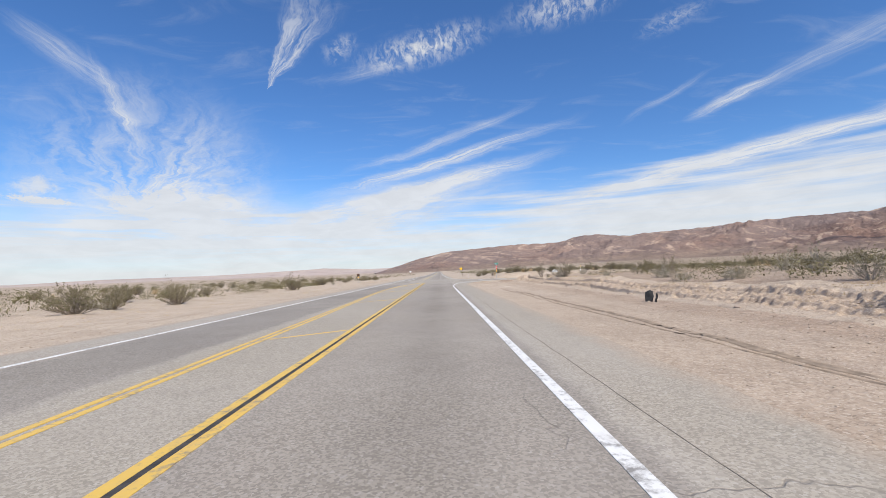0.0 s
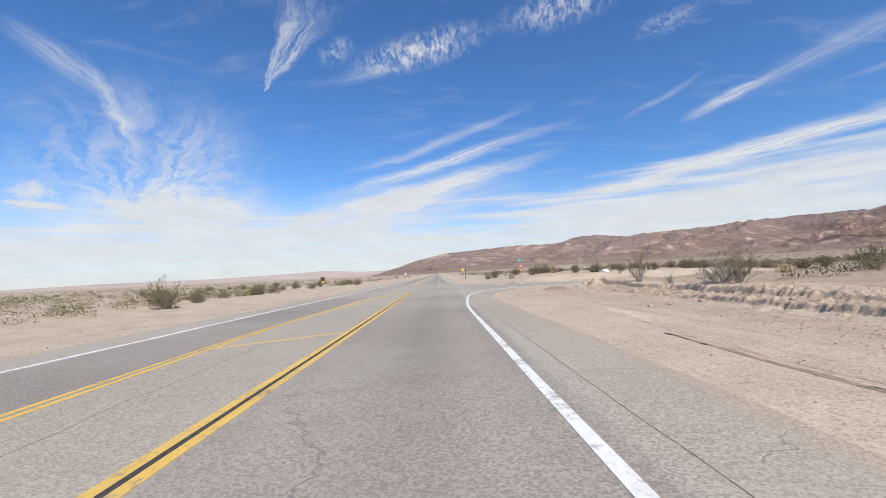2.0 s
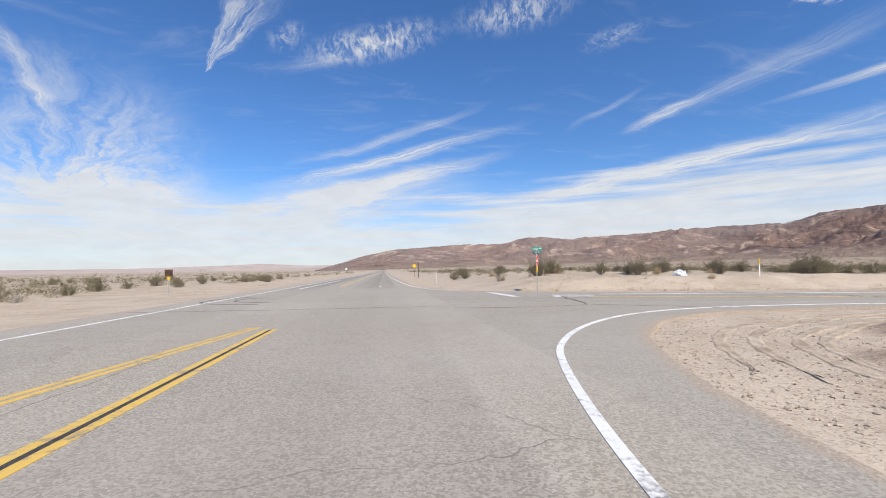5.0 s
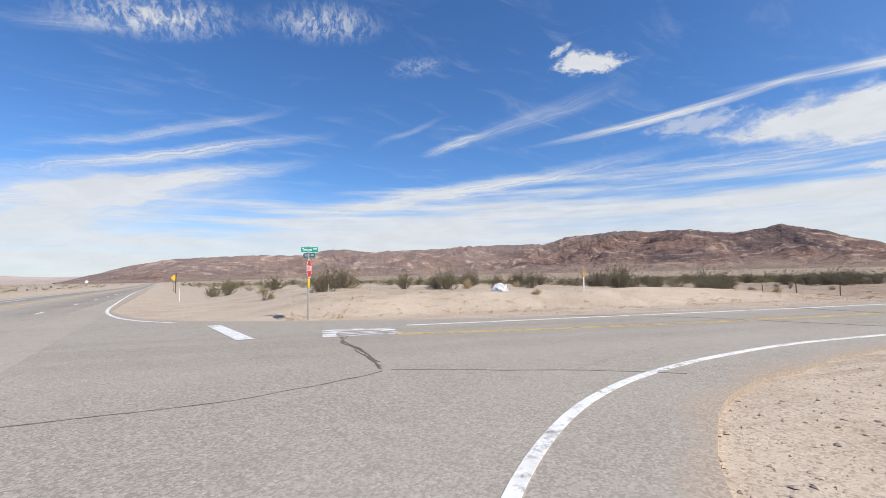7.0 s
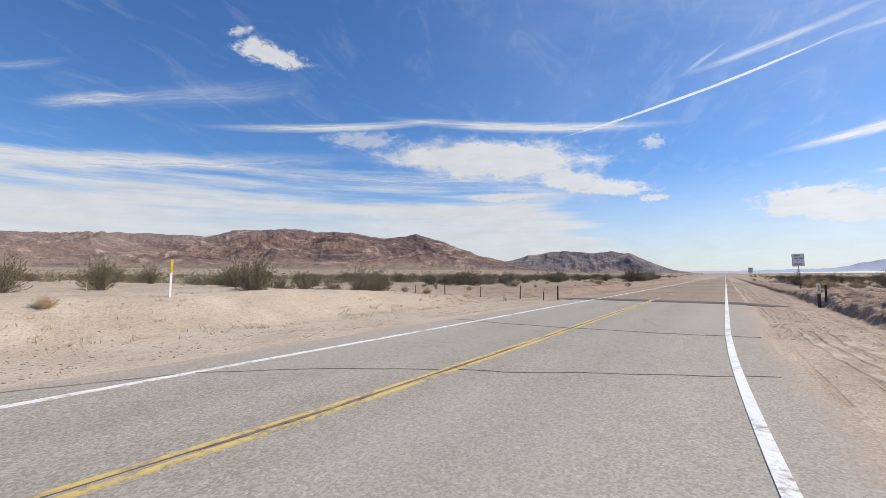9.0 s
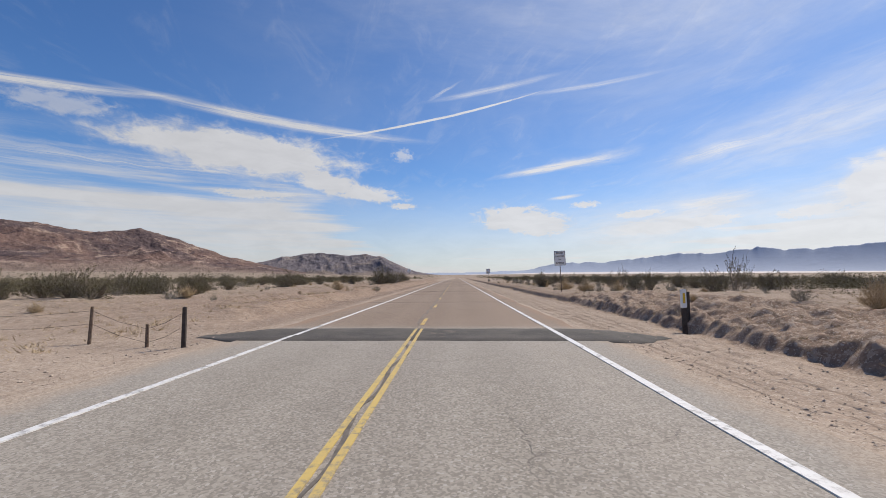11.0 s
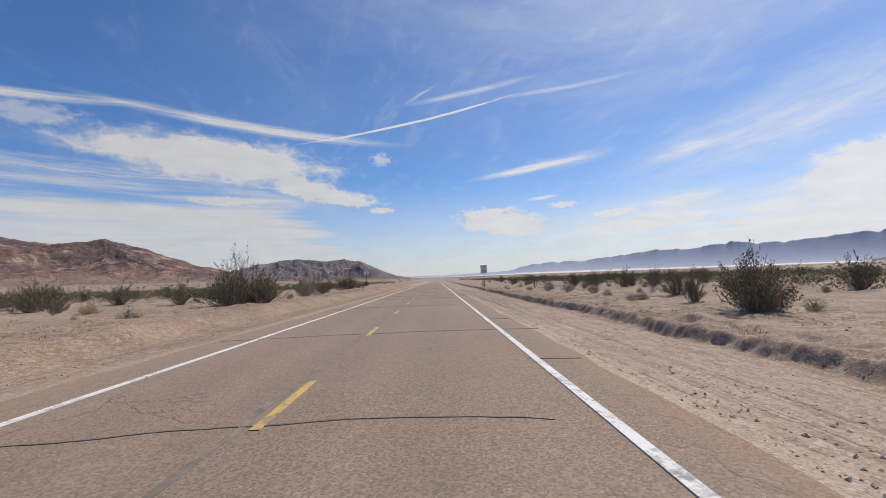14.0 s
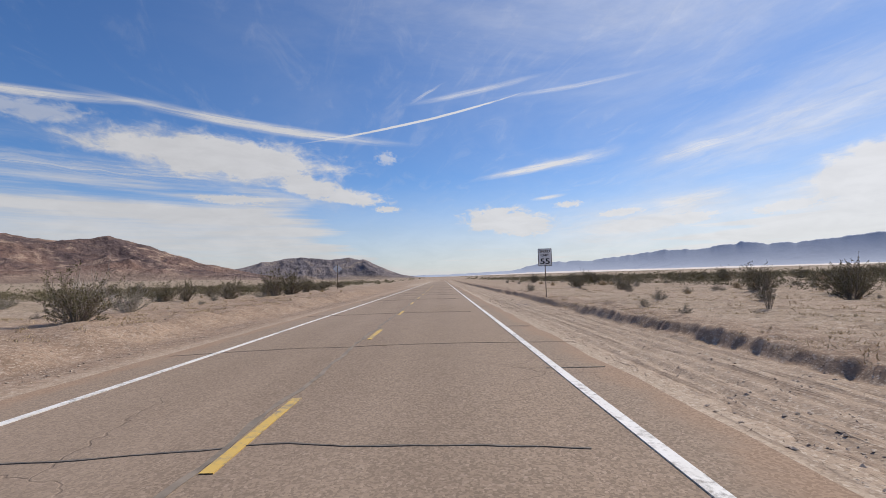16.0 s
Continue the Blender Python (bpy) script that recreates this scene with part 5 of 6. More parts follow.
def rocks():
    """Single stones and hard clods lying at the foot of the bank and on its ledges."""
    for x, y, r in ((6.39, 46.8, .10), (7.42, 47.36, .085), (8.7, 47.5, .12), (7.0, 22.1, .07), (8.3, 38.0, .09), (7.7, 33.4, .07), (8.5, 27.3, .10), (9.6, 29.4, .11), (7.4, 42.1, .06), (8.4, 52.6, .09), (9.5, 44.2, .10), (8.2, 18.6, .09)):
        bm = bmesh.new()
        bmesh.ops.create_icosphere(bm, subdivisions=2, radius=r)
        for v in bm.verts:
            q = v.co / r
            v.co = Vector((v.co.x * 1.15, v.co.y * .9, v.co.z * .62)) * (1 + .45 * noise.noise(q * 1.4 + Vector((x, y, 0))) + .2 * noise.noise(q * 3.3 + Vector((y, x, 0))))
        me = bpy.data.meshes.new("rock")
        bm.to_mesh(me)
        bm.free()
        me.materials.append(M_STONE)
        ob = new("rock", me)
        ob.matrix_world = pose(x, y, ground_z(x, y) + r * .22, 0, 0, x * 61)
        tagged(ob, "rough brown rock lying on roadside dirt", "rock", "rocks at the bank")


rocks()


def litter_panel():
    """A torn black plastic panel, folded in two, standing in the dirt at the foot of the bank."""
    x, y = 7.25, 22.4
    e = thing("litter", on_ground(x, y), "torn black plastic sheeting, folded, standing in roadside dirt", "litter", rz=-52)
    rnd = random.Random(3)
    for nm, w, h, turn, lean, dx in (("tall_leaf", .34, .48, 12, -14, -.10), ("short_leaf", .22, .36, -48, -8, .15)):
        bm = bmesh.new()
        n = 7
        outline = [(-w / 2 * rnd.uniform(.85, 1.05), -.06), (w / 2 * .7, -.06), (w / 2, h * .45), (w / 2 * rnd.uniform(.7, 1), h * .88), (w * .1, h), (-w / 2, h * .8)]
        outline_plate(bm, outline, .012)
        bmesh.ops.subdivide_edges(bm, edges=bm.edges[:], cuts=2, use_grid_fill=True)
        for v in bm.verts:
            v.co.y += .10 * (v.co.x / w) ** 2 * 2 + .05 * noise.noise(v.co * n)
        bm.transform(pose(dx, 0, 0, lean, 0, turn))
        part(nm, bm, M_BLACKPLASTIC, e)


litter_panel()


# ---- plants ----
def twig(verts, faces, pts, r0, r1):
    """A thin three-sided stem along points."""
    b = len(verts)
    n = len(pts)
    for i, p in enumerate(pts):
        t = (pts[min(i + 1, n - 1)] - pts[max(i - 1, 0)]).normalized()
        a = t.orthogonal().normalized()
        c = t.cross(a)
        r = r0 + (r1 - r0) * i / (n - 1)
        for k in range(3):
            q = 2.0944 * k
            verts.append(p + (a * math.cos(q) + c * math.sin(q)) * r)
    for i in range(n - 1):
        for k in range(3):
            m = (k + 1) % 3
            faces.append((b + 3 * i + k, b + 3 * i + m, b + 3 * i + 3 + m, b + 3 * i + 3 + k))


def shrub(name, seed, stems, leaves, leaf_size, spread, leaf_mat, stem_mat, label, droop=0.0, forks=3, leaf_from=0.35, stem_r=0.011):
    """A desert shrub about 1 m high and 1 m in radius: many stems from one crown, twigs, small leaves."""
    rnd = random.Random(seed)
    sv, sf, lv, lf = [], [], [], []
    tips = []
    for _ in range(stems):
        az = rnd.uniform(0, 6.283)
        lean = rnd.uniform(0.05, spread)
        L = rnd.uniform(.65, 1.12) * (1 - .18 * lean)
        d = Vector((math.cos(az) * math.sin(lean), math.sin(az) * math.sin(lean), math.cos(lean)))
        p = Vector((math.cos(az) * rnd.uniform(0, .12), math.sin(az) * rnd.uniform(0, .12), -.04))
        pts = [p.copy()]
        for k in range(5):
            d = (d + Vector((rnd.uniform(-.22, .22), rnd.uniform(-.22, .22), rnd.uniform(-.1, .14) - droop * k * .12))).normalized()
            p = p + d * L / 5
            pts.append(p.copy())
        twig(sv, sf, pts, stem_r, stem_r * .35)
        for _ in range(forks):
            i = rnd.randint(1, 4)
            q = pts[i].lerp(pts[i + 1], rnd.random())
            dd = (d + Vector((rnd.uniform(-.8, .8), rnd.uniform(-.8, .8), rnd.uniform(-.2, .6)))).normalized()
            e1 = q + dd * L * .17
            e2 = e1 + (dd + Vector((rnd.uniform(-.4, .4), rnd.uniform(-.4, .4), rnd.uniform(-.1, .3)))).normalized() * L * .17
            twig(sv, sf, [q, e1, e2], stem_r * .5, stem_r * .2)
            tips.append([q, e1, e2])
        tips.append(pts[2:])
    for _ in range(leaves):
        path = rnd.choice(tips)
        t = leaf_from + (1 - leaf_from) * rnd.random() ** .8
        t *= len(path) - 1
        i = min(int(t), len(path) - 2)
        c = path[i].lerp(path[i + 1], t - i) + Vector((rnd.gauss(0, .022), rnd.gauss(0, .022), rnd.gauss(0, .022)))
        a = Vector((rnd.gauss(0, 1), rnd.gauss(0, 1), rnd.gauss(.4, 1))).normalized()
        b = a.orthogonal().normalized()
        b.rotate(Matrix.Rotation(rnd.uniform(0, 6.28), 3, a))
        s = leaf_size * rnd.uniform(.6, 1.5)
        k = len(lv)
        lv += [c - b * s * .32, c + a * s * .9 - b * s * .05, c + b * s * .34 + a * s * .25, c - a * s * .4]
        lf += [(k, k + 3, k + 2, k + 1)]
    e = new(name)
    e.empty_display_size = .2
    tagged(e, label, "bush")
    st = link_mesh("stem_crown", sv, sf, stem_mat)
    st.parent = e
    if leaves:
        le = link_mesh("foliage", lv, lf, leaf_mat)
        le.parent = e
    return e


CREO = [shrub("creosote_bush", 10 + k, 72, 3700, .030, 1.12 + .08 * k, M_LEAF, M_STEM, "olive creosote bush with thin grey stems on sandy ground") for k in range(4)]
SPARSE = [shrub("creosote_bush", 30 + k, 26, 700, .03, .85, M_LEAF, M_STEM, "tall sparse creosote bush with bare grey stems", stem_r=.009) for k in range(2)]
GREY = [shrub("burro_bush", 40 + k, 60, 1500, .036, 1.25, M_LEAF2, M_DEAD, "low grey-green desert shrub, half bare", stem_r=.009) for k in range(3)]
DRY = [shrub("dry_shrub", 50 + k, 170, 2600, .035, 1.35, M_DRY, M_DRY, "round dry golden shrub of fine twigs", stem_r=.006, forks=4, leaf_from=.1) for k in range(2)]
DEAD = [shrub("dead_shrub", 60, 60, 0, .03, 1.2, M_DEAD, M_DEAD, "bleached dead shrub of tangled bare twigs", droop=.5, forks=5)]
_used = set()


def plant(kinds, x, y, w, h, dz=0.0, group=""):
    src = kinds[int(abs(x * 7.3 + y * 3.1)) % len(kinds)]
    m = pose(x, y, ground_z(x, y) - .03 + dz, 0, 0, (x * 47 + y * 31) % 360) @ Matrix.Diagonal((w / 1.75, w / 1.75 * .95, h / 1.0, 1))
    if src.name in _used:
        ob = copy_thing(src, m @ Matrix.Diagonal((1 / src.scale[0], 1 / src.scale[1], 1 / src.scale[2], 1)))
    else:
        _used.add(src.name)
        src.matrix_basis = m
        ob = src
    if group:
        tagged(ob, group=group)
    return ob


# along the far verge of the main road
for x, y, w, h in ((-20.1, 27.3, 2.8, 1.7), (-21.4, 31.6, 2.2, 1.4), (-21.0, 37.6, 2.9, 1.7), (-20.6, 62.4, 2.9, 1.9), (-23, 71, 2.4, 1.3), (-22.7, 84.5, 2.6, 1.4), (-24.6, 88, 2.2, 1.4),
                   (-28, 104, 2.6, 1.6), (-29, 117, 2.4, 1.5), (-25.5, 122, 2.2, 1.5), (-26, 45, 2.0, 1.2), (-27, 53, 1.8, 1.1), (-24, 18, 2.2, 1.3), (-30, 78, 2.4, 1.4), (-26, 97, 1.8, 1.0), (-24, 136, 2.4, 1.5), (-25, 150, 2.6, 1.4)):
    plant(CREO, x, y, w, h)
# on the bank of the main road
for kind, x, y, w, h in ((SPARSE, 10.9, 57.2, 2.0, 1.75), (GREY, 11.2, 50.2, 2.5, 1.2), (SPARSE, 11.6, 49.6, 1.8, 1.6), (GREY, 10.8, 53.6, .7, .5), (GREY, 10.6, 14.2, 2.4, 1.5), (GREY, 14.9, 23.2, 1.8, 1.2), (GREY, 12.3, 24.6, 1.6, .9),
                         (GREY, 13.2, 33, 1.9, 1.0), (SPARSE, 16.5, 38, 1.9, 1.3), (GREY, 13.5, 43.5, 1.4, .8), (GREY, 12.2, 29, 1.5, .9), (GREY, 19, 30, 2.0, 1.1), (SPARSE, 20, 46, 2.0, 1.3), (GREY, 15.5, 56, 1.4, .8), (CREO, 22, 54, 2.2, 1.4), (GREY, 12.5, 18.5, 1.6, 1.0)):
    plant(kind, x, y, w, h)
# the row behind the stop sign
for x, y, w, h in ((15.6, 99.5, 2.6, 1.7), (22.0, 95.0, 2.1, 1.6), (19.6, 97.2, 1.8, 1.3), (24.7, 92.6, 1.6, 1.0), (28.4, 92.8, 1.8, 1.35), (36.0, 92.3, 2.4, 1.3), (33.2, 88.6, 2.0, 1.2), (12.6, 108, 2.2, 1.3), (17.6, 103, 1.9, 1.2),
                   (31.2, 86.8, 1.9, 1.6), (46.6, 87.7, 2.8, 1.5), (40.2, 90.1, 2.0, 1.2), (50.5, 88.8, 2.8, 1.5), (26.5, 98, 2.0, 1.3), (32, 98, 2.2, 1.4), (42, 96, 2.3, 1.4), (8.5, 116, 2.0, 1.2), (11.5, 128, 2.3, 1.4)):
    plant(CREO, x, y, w, h)
plant(DRY, 21.4, 85.2, .8, .35)
plant(DRY, 24.0, 95.2, 1.1, .8)
# beyond the dark band, towards the hills
for kind, x, y, w, h in ((CREO, 79.6, 74.4, 3.6, 1.7), (CREO, 77.2, 73.9, 2.4, 1.4), (DRY, 67.6, 69.1, 1.3, .8), (CREO, 93.4, 62.6, 3.4, 2.1), (CREO, 95.6, 61.3, 3.3, 2.0), (CREO, 94.4, 60.6, 2.6, 1.6), (SPARSE, 94.0, 62.0, 2.9, 3.1), (SPARSE, 95.2, 62.6, 2.6, 2.5), (GREY, 106.0, 58.2, 3.0, 1.7), (SPARSE, 106.6, 58.4, 2.8, 1.9),
                         (CREO, 111.2, 56.6, 2.4, 1.5), (CREO, 138.9, 51.3, 3.6, 2.3), (SPARSE, 134.8, 52.4, 2.6, 2.4), (CREO, 136.0, 52.6, 3.2, 2.0), (DEAD, 115.6, 58.0, 2.8, 2.0), (GREY, 118.4, 57.6, 2.6, 1.4), (CREO, 126.5, 57.2, 1.7, 1.4), (GREY, 127.5, 55.8, 1.2, .6), (GREY, 131, 53.2, 1.4, .5),
                         (CREO, 75.5, 86, 2.6, 1.5), (CREO, 88, 73.7, 2.7, 1.5), (CREO, 60.5, 78.5, 2.2, 1.2), (DRY, 56.5, 77.5, 1.4, .7), (CREO, 66.5, 83, 2.3, 1.3), (CREO, 98, 66, 2.4, 1.5), (GREY, 72, 65.4, 1.2, .5), (GREY, 84.5, 64.5, 1.1, .5), (CREO, 103, 71, 2.5, 1.5), (CREO, 118, 66, 2.4, 1.5), (CREO, 147, 50, 2.6, 1.6), (CREO, 152, 51, 2.2, 1.4), (GREY, 101, 60.6, 1.5, .8), (CREO, 95.5, 62, 1.8, 1.1)):
    plant(kind, x, y, w, h)
# the plain beyond the ditch
for kind, x, y, w, h in ((DRY, 59.4, 50.9, 1.7, 1.0), (DRY, 56.0, 50.6, 1.25, .8), (GREY, 57.2, 51.2, .9, .55), (SPARSE, 64.0, 44.0, 2.0, 1.8), (CREO, 54.2, 49.4, .9, 1.1), (GREY, 55.5, 46.6, 1.2, .7), (CREO, 74.6, 46.7, 2.3, 1.5), (SPARSE, 74.9, 46.4, 2.4, 1.7), (DRY, 64.0, 49.9, 1.9, 1.1), (DRY, 61.8, 49.3, 1.1, .6), (CREO, 99.8, 33.0, 1.6, 1.5), (CREO, 96.6, 32.5, 1.9, 1.6), (CREO, 97.5, 31.0, 1.6, 1.3), (GREY, 97.8, 39.0, 1.2, .7),
                         (GREY, 92.8, 40.5, 1.4, .8), (GREY, 88.9, 41.3, 1.1, .7), (GREY, 81.7, 44.6, .9, .4), (CREO, 78.5, 44.6, 1.1, 1.1), (SPARSE, 104.5, 36.6, 1.0, 1.2), (CREO, 105.4, 31.4, 1.6, 1.5), (GREY, 105.0, 39.2, .5, .3), (GREY, 107.8, 38.2, .6, .35), (CREO, 121.0, 28.3, 1.7, .9), (CREO, 96, 30, 1.9, 1.1),
                         (SPARSE, 47.5, 50.0, 2.2, 2.0), (SPARSE, 36.2, 50.4, 2.2, 2.2), (DRY, 37.6, 56.6, 1.2, .8), (CREO, 37.0, 53.4, 1.0, 1.5), (DRY, 34.0, 53.0, 1.0, .6), (GREY, 40.5, 55.2, .9, .55), (CREO, 52, 42, 2.0, 1.2), (CREO, 44, 44, 2.0, 1.2), (CREO, 74, 38, 2.0, 1.2), (CREO, 84, 36, 2.0, 1.1),
                         (CREO, 112, 27, 2.2, 1.2), (SPARSE, 86, 39.5, 1.3, 1.4), (CREO, 130, 26, 2.2, 1.2), (GREY, 98.5, 38.4, 1.0, .5), (DRY, 74.5, 46.3, 1.4, 1.1), (GREY, 110.5, 35, .9, .5), (GREY, 126, 33, 1.2, .7), (CREO, 66, 36, 2.2, 1.3), (GREY, 70.5, 42, 1.1, .6)):
    plant(kind, x, y, w, h)


def clear_of_roads(x, y, gap):
    s, o = to_side(x, y)
    return (x < -11 - gap or x > 2 + gap * .8) and not (s > -2 and -4 - gap < o < 4 + gap) and not (-11 < x < 30 and 56 < y < 93)


def open_scrub():
    """Single shrubs over the plain on both sides of the roads."""
    rnd = random.Random(21)
    made = 0
    while made < 280:
        if rnd.random() < .4:
            x, y = rnd.uniform(-75, 60), rnd.uniform(-5, 190)
        else:
            s, o = rnd.uniform(15, 190), rnd.choice((-1, 1)) * (8 + 60 * rnd.random() ** 1.3)
            x, y, _ = side(s, o)
        if not clear_of_roads(x, y, 9.0) or vnoise(x * .05, y * .05) < .25:
            continue
        near = 8 < x < 48 and y < 62 and to_side(x, y)[1] > 14
        if near and rnd.random() < .5:
            continue
        made += 1
        k = rnd.random()
        kind = CREO if k < (.2 if near else .55) else GREY if k < .83 else DRY if k < .93 else SPARSE
        h = rnd.uniform(.8, 1.6) if kind in (CREO, SPARSE) else rnd.uniform(.4, .8)
        plant(kind, x, y, h * rnd.uniform(1.4, 2.0), h, 0, "scrub of the open plain")


open_scrub()


def scrub_belt():
    """The close row of shrubs north of the side road and south of it."""
    rnd = random.Random(77)
    made = 0
    while made < 150:
        if rnd.random() < .62:
            x, y, _ = side(rnd.uniform(-2, 130), -19 - 34 * rnd.random() ** 1.2)
        else:
            x, y, _ = side(rnd.uniform(40, 150), 24 + 34 * rnd.random() ** 1.2)
        if not clear_of_roads(x, y, 9.0):
            continue
        made += 1
        k = rnd.random()
        kind = CREO if k < .6 else GREY if k < .85 else DRY
        h = rnd.uniform(.9, 1.7) if kind is CREO else rnd.uniform(.5, .95)
        plant(kind, x, y, h * rnd.uniform(1.5, 2.2), h, 0, "scrub of the open plain")


scrub_belt()


def low_growth():
    """Small half-dry shrubs on the gravel beside the side road."""
    rnd = random.Random(91)
    for k in range(130):
        o = 9.6 + 15 * rnd.random() if k % 5 < 3 else -9.0 - 13 * rnd.random()
        x, y, _ = side(rnd.uniform(46, 150), o)
        h = rnd.uniform(.16, .42)
        plant(GREY if rnd.random() < .55 else DRY, x, y, h * rnd.uniform(1.5, 2.3), h, 0, "scrub of the open plain")


low_growth()


def tri_mesh(name, V, mat):
    """Loose triangles, three rows of V each."""
    n = len(V) // 3
    me = bpy.data.meshes.new(name)
    me.vertices.add(len(V))
    me.vertices.foreach_set("co", V.astype(np.float32).ravel())
    me.loops.add(3 * n)
    me.loops.foreach_set("vertex_index", np.arange(3 * n, dtype=np.int32))
    me.polygons.add(n)
    me.polygons.foreach_set("loop_start", (3 * np.arange(n)).astype(np.int32))
    me.polygons.foreach_set("loop_total", np.full(n, 3, np.int32))
    me.materials.append(mat)
    me.update()
    return new(name, me)


def far_scrub():
    """The scrub of the far plain, thinning into the distance."""
    rs = np.random.RandomState(5)
    out, spots = [], []
    while len(spots) < 7000:
        r = 45 * (900 / 45.0) ** rs.rand()
        a = rs.rand() * 6.2832
        cx, cy = (20, 75) if rs.rand() < .5 else (95, 50)
        x, y = cx + r * math.sin(a), cy + r * math.cos(a)
        if not clear_of_roads(x, y, 12.0) or vnoise(x * .045, y * .045) < .2:
            continue
        if min(math.hypot(x - 20, y - 75), math.hypot(x - 95, y - 50)) < 42:
            continue
        spots.append((x, y, r))
    while len(spots) < 9400:
        o = (22 + 75 * rs.rand() ** 1.4) * (1 if rs.rand() < .6 else -1)
        x, y, _ = side(rs.uniform(20, 330), o)
        if clear_of_roads(x, y, 15.0) and vnoise(x * .07, y * .07) > .3:
            spots.append((x, y, 60 + 1.5 * max(0, abs(o) - 40)))
    S = np.array(spots)
    for (x, y, r), z in zip(spots, terrain(S[:, 0], S[:, 1])):
        w, h = rs.uniform(.6, 1.5), rs.uniform(.45, 1.25)
        k, size = (190, .11) if r < 110 else (45, .3) if r < 250 else (16, .6)
        P = rs.normal(size=(k, 3))
        P /= np.linalg.norm(P, axis=1)[:, None]
        P *= rs.rand(k, 1) ** .35
        P[:, 2] = np.abs(P[:, 2])
        P = P * (w, w, h) + (x, y, z - .05)
        D1, D2 = rs.normal(size=(k, 3)) * size * .5, rs.normal(size=(k, 3)) * size * .5
        D1[:, 2] += size * .35
        out.append(np.stack([P - D1 * .5, P + D1 * .5 - D2 * .3, P + D2 * .6], 1).reshape(-1, 3))
    ob = tri_mesh("desert_scrub", np.concatenate(out), M_LEAF)
    tagged(ob, "olive desert scrub scattered over the far plain", "scrub", kind="stuff")


far_scrub()


def stones():
    """Loose stones and clods on the verges and banks."""
    rs = np.random.RandomState(9)
    base = np.array([(1, 0, 0), (-1, 0, 0), (0, 1, 0), (0, -1, 0), (0, 0, 1), (0, 0, -1)], float)
    tri = np.array([(0, 2, 4), (2, 1, 4), (1, 3, 4), (3, 0, 4), (2, 0, 5), (1, 2, 5), (3, 1, 5), (0, 3, 5)])
    N = 76000
    X, Y, S = [], [], []
    while len(X) < N:
        kind = rs.rand()
        if kind < .16:
            x, y = 2.2 + rs.exponential(3.8), rs.uniform(-4, 62)
        elif kind < .30:
            x, y = 5.6 + rs.gamma(2.2, 1.3), rs.uniform(-4, 62)
        elif kind < .42:
            x, y = -11.3 - rs.exponential(3.0), rs.uniform(0, 110)
        elif kind < .70:
            x, y, _ = side(rs.uniform(28, 130), 4.6 + rs.exponential(2.2))
        elif kind < .90:
            x, y, _ = side(rs.uniform(12, 135), -4.6 - rs.exponential(3.6))
        else:
            x, y = 3.2 + rs.exponential(4.5), rs.uniform(56, 73)
        s, o = to_side(x, y)
        if (x < 2.1 and x > -11.2) or (s > 14 and -4.15 < o < 4.5) or (y > 70.6 and s < 14):
            continue
        X.append(x)
        Y.append(y)
        S.append(.006 + (.006 if .42 <= kind < .70 else .004 if kind < .16 else .010) * rs.exponential(1.0))
    X, Y, S = np.array(X), np.array(Y), np.minimum(np.array(S), .034)
    Z = terrain(X, Y)
    J = rs.uniform(.55, 1.35, (N, 6, 1))
    ang = rs.rand(N) * 6.28
    P = base[None] * J * S[:, None, None] * np.array((1.2, .95, .55))
    c, s_ = np.cos(ang)[:, None], np.sin(ang)[:, None]
    P = np.stack([P[..., 0] * c - P[..., 1] * s_, P[..., 0] * s_ + P[..., 1] * c, P[..., 2]], -1)
    P += np.stack([X, Y, Z + S * .25], -1)[:, None]
    F = (tri[None] + 6 * np.arange(N)[:, None, None]).reshape(-1, 3)
    ob = link_mesh("loose_stones", P.reshape(-1, 3), F.tolist(), M_STONE)
    tagged(ob, "loose brown stones and clods on the verges", "stones", kind="stuff")


stones()


def wheel_track(pts, width, name="wheel_track", mat=None):
    """A pressed wheel track on the dirt, a little proud at its rims."""
    p = smooth_line(pts, 0.12)
    t = np.gradient(p, axis=0)
    t /= np.hypot(*t.T)[:, None]
    nrm = np.stack([t[:, 1], -t[:, 0]], 1)
    w = width * (1 + 0.5 * fbm(p[:, 0] * 2.3, p[:, 1] * 2.3, 3))
    w = w * np.clip(np.minimum(np.arange(len(p)), np.arange(len(p))[::-1]) / 14.0, 0.15, 1)
    rows = []
    for k, dz in ((-1.6, -.04), (-1.0, .020), (-.6, .009), (.6, .009), (1.0, .020), (1.6, -.04)):
        q = p + nrm * (k * w / 2 + 0.05 * fbm(p[:, 0] * 3.7, p[:, 1] * 3.7 + k, 2))[:, None]
        rows.append(np.column_stack([q, terrain(q[:, 0], q[:, 1]) + dz]))
    n = len(p)
    f = [(k * n + i, k * n + i + 1, (k + 1) * n + i + 1, (k + 1) * n + i) for k in range(5) for i in range(n - 1)]
    ob = link_mesh(name, np.concatenate(rows), f, mat or M_TRACK, True)
    ob.parent = ground
    return ob


for shift in (0.0, 0.75, 1.6, 2.1):
    wheel_track([(4.4 + .5 * shift, 63.5 - shift), (6.2 + .3 * shift, 66.6 - .9 * shift), (8.6, 68.2 - shift), (11.9, 69.2 - .8 * shift), (15.2, 69.2 - .6 * shift), (21.0, 68.4 - .5 * shift), (27, 66.8 - .4 * shift)], .20)


for shift in (0.0, -0.33):
    wheel_track([(4.2 + shift, 5), (4.15 + shift, 20), (4.05 + shift, 26), (4.2 + shift, 31), (3.95 + shift, 36), (3.98 + shift, 40.5)], .11, "tyre_rut", M_RUT)
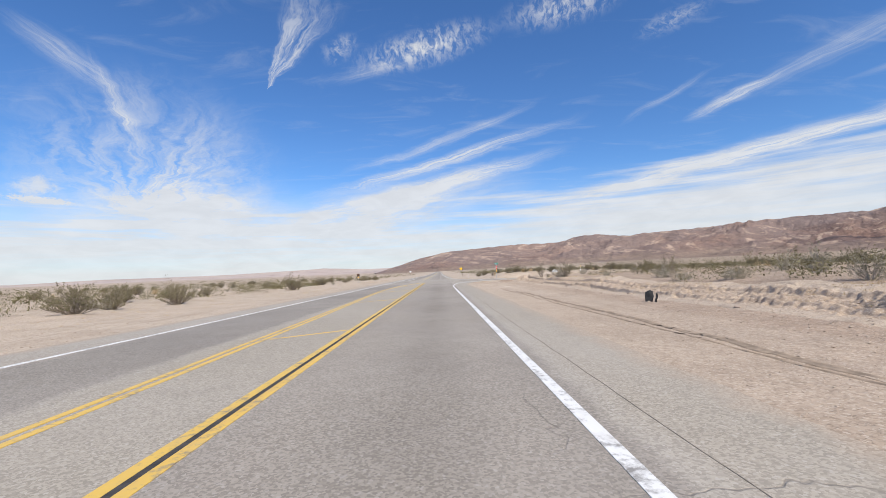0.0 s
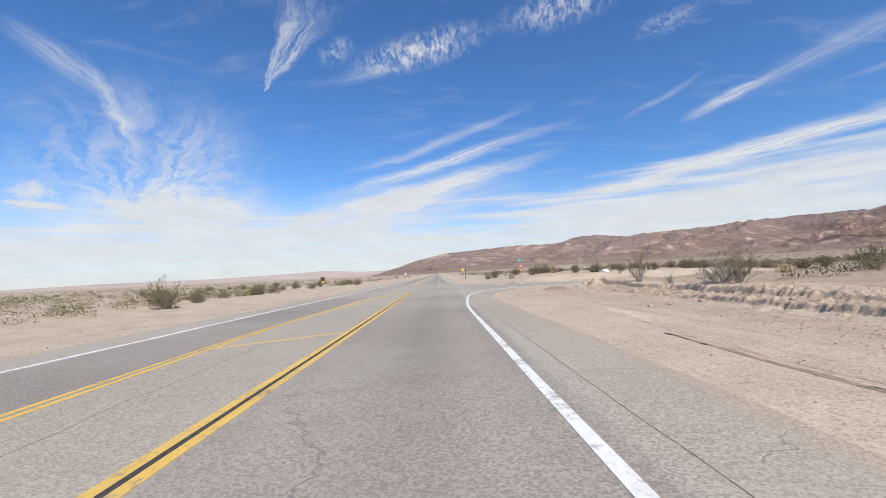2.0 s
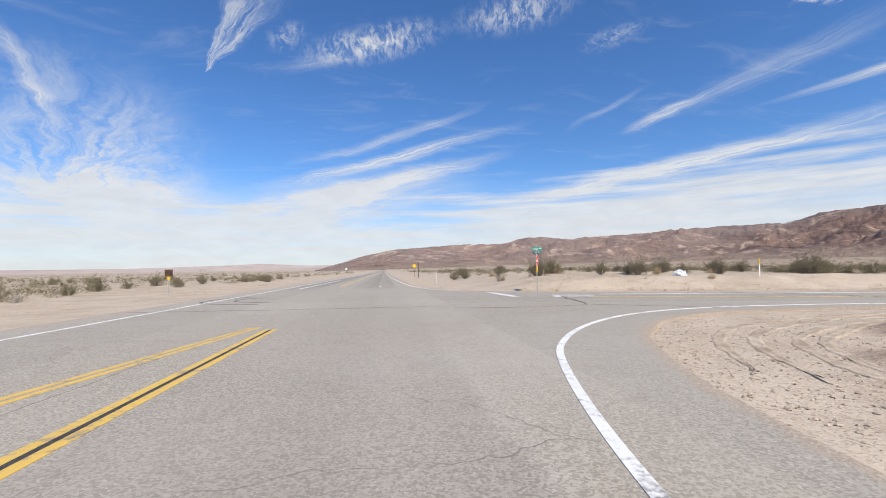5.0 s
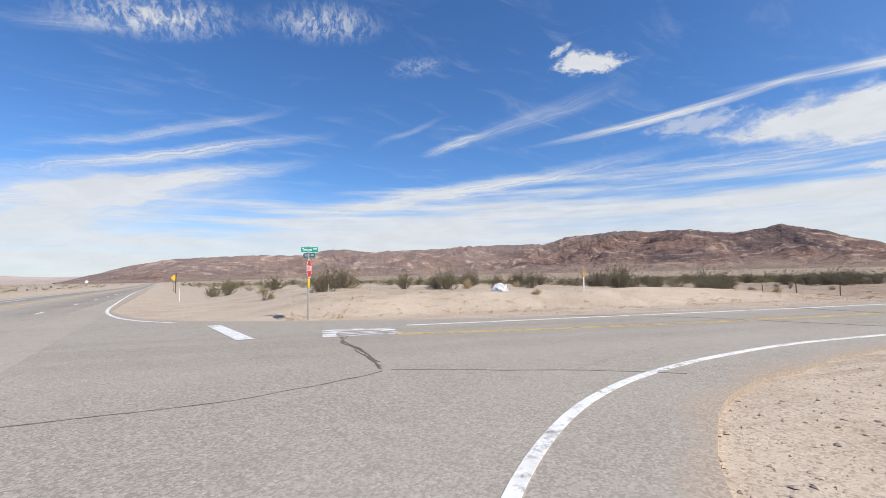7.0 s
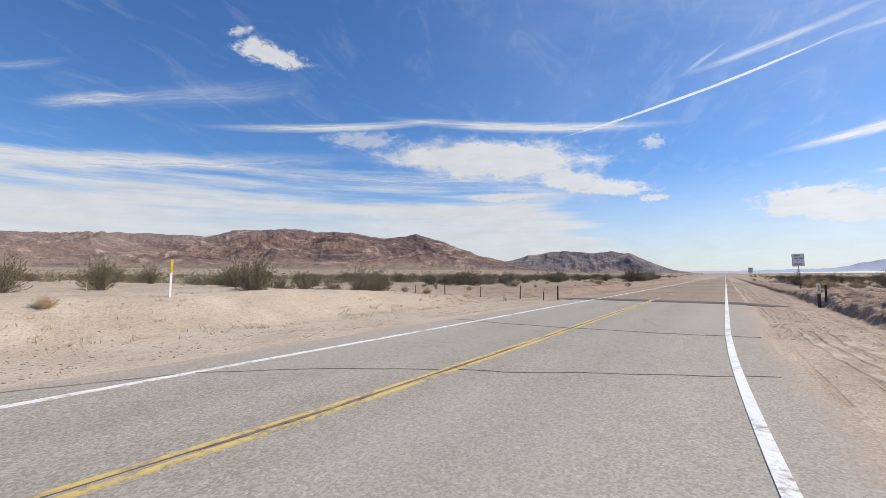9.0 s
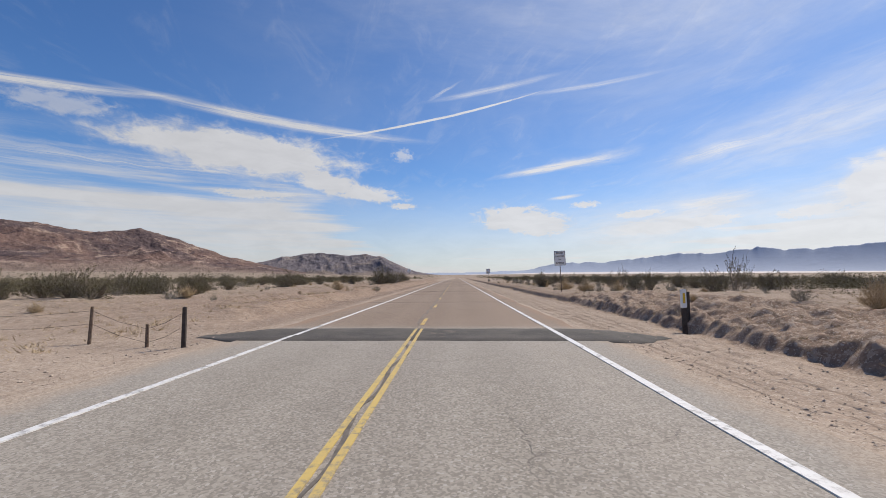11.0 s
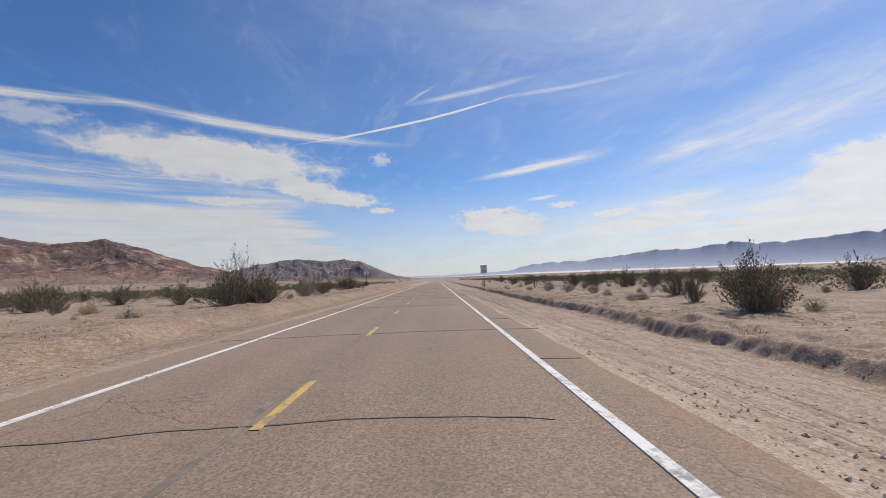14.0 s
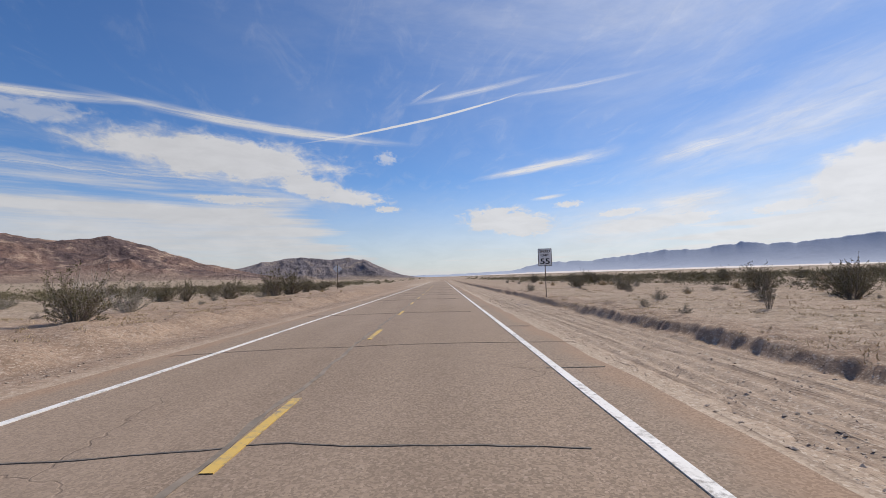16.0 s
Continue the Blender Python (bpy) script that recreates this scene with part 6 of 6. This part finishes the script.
wheel_track([(4.25, 42.4), (4.75, 44.2), (5.0, 45.6), (4.75, 47.6)], .45, "sand_streak", M_PALE)
wheel_track([(4.75, 44.0), (5.2, 45.4), (5.3, 46.6)], .3, "sand_streak", M_PALE)


def dry_tufts():
    """Short dry grass and plant litter on the verges."""
    rs = np.random.RandomState(13)
    out, spots = [], []
    while len(spots) < 8600:
        k = rs.rand()
        if k < .25:
            x, y = 9.3 + rs.exponential(5), rs.uniform(-4, 58)
        elif k < .34:
            x, y = -14 - rs.exponential(6), rs.uniform(0, 120)
        elif k < .62:
            x, y, _ = side(rs.uniform(6, 140), -7.2 - rs.exponential(5))
        else:
            x, y, _ = side(rs.uniform(36, 140), 7.6 + rs.exponential(6))
        if vnoise(x * .3, y * .3) < .42:
            continue
        spots.append((x, y))
    S = np.array(spots)
    for (x, y), z in zip(spots, terrain(S[:, 0], S[:, 1])):
        n, h = 16, rs.uniform(.03, .11) * (1.6 if to_side(x, y)[1] < -7 else 1)
        c = np.array((x, y, z - .01)) + rs.normal(size=(n, 3)) * (.08, .08, 0)
        tip = c + rs.normal(size=(n, 3)) * (h * .7, h * .7, 0) + np.array((0, 0, h)) * rs.uniform(.4, 1.1, (n, 1))
        wd = rs.normal(size=(n, 3)) * .005
        wd[:, 2] = 0
        out.append(np.stack([c - wd, c + wd, tip], 1).reshape(-1, 3))
    ob = tri_mesh("dry_grass", np.concatenate(out), M_DRY)
    tagged(ob, "short dry grass tufts and plant litter on the verges", "grass", kind="stuff")


dry_tufts()


def playa():
    """The pale dry lake bed far out on the plain."""
    D = np.arange(108, 156, 0.5)
    A = np.radians(D)
    top = np.interp(D, (108, 113, 118, 126, 133, 143, 150, 155), (.24, .32, .47, .50, .46, .44, .42, .28)) + 0.04 * fbm(D * .9, D * 0 + .5, 3)
    v = []
    for r in (1850, 2600):
        for a, e in zip(A, top):
            x, y = 20 + r * math.sin(a), 70 + r * math.cos(a)
            v.append((x, y, float(far_rise(x, y)) + .6 if r < 2000 else math.tan(radians(e)) * r + 1.4))
    n = len(A)
    ob = link_mesh("dry_lake", v, [(i, n + i, n + i + 1, i + 1) for i in range(n - 1)], M_PLAYA)
    tagged(ob, "pale strip of dry lake bed far out on the plain", "dry lake", kind="structure")


playa()
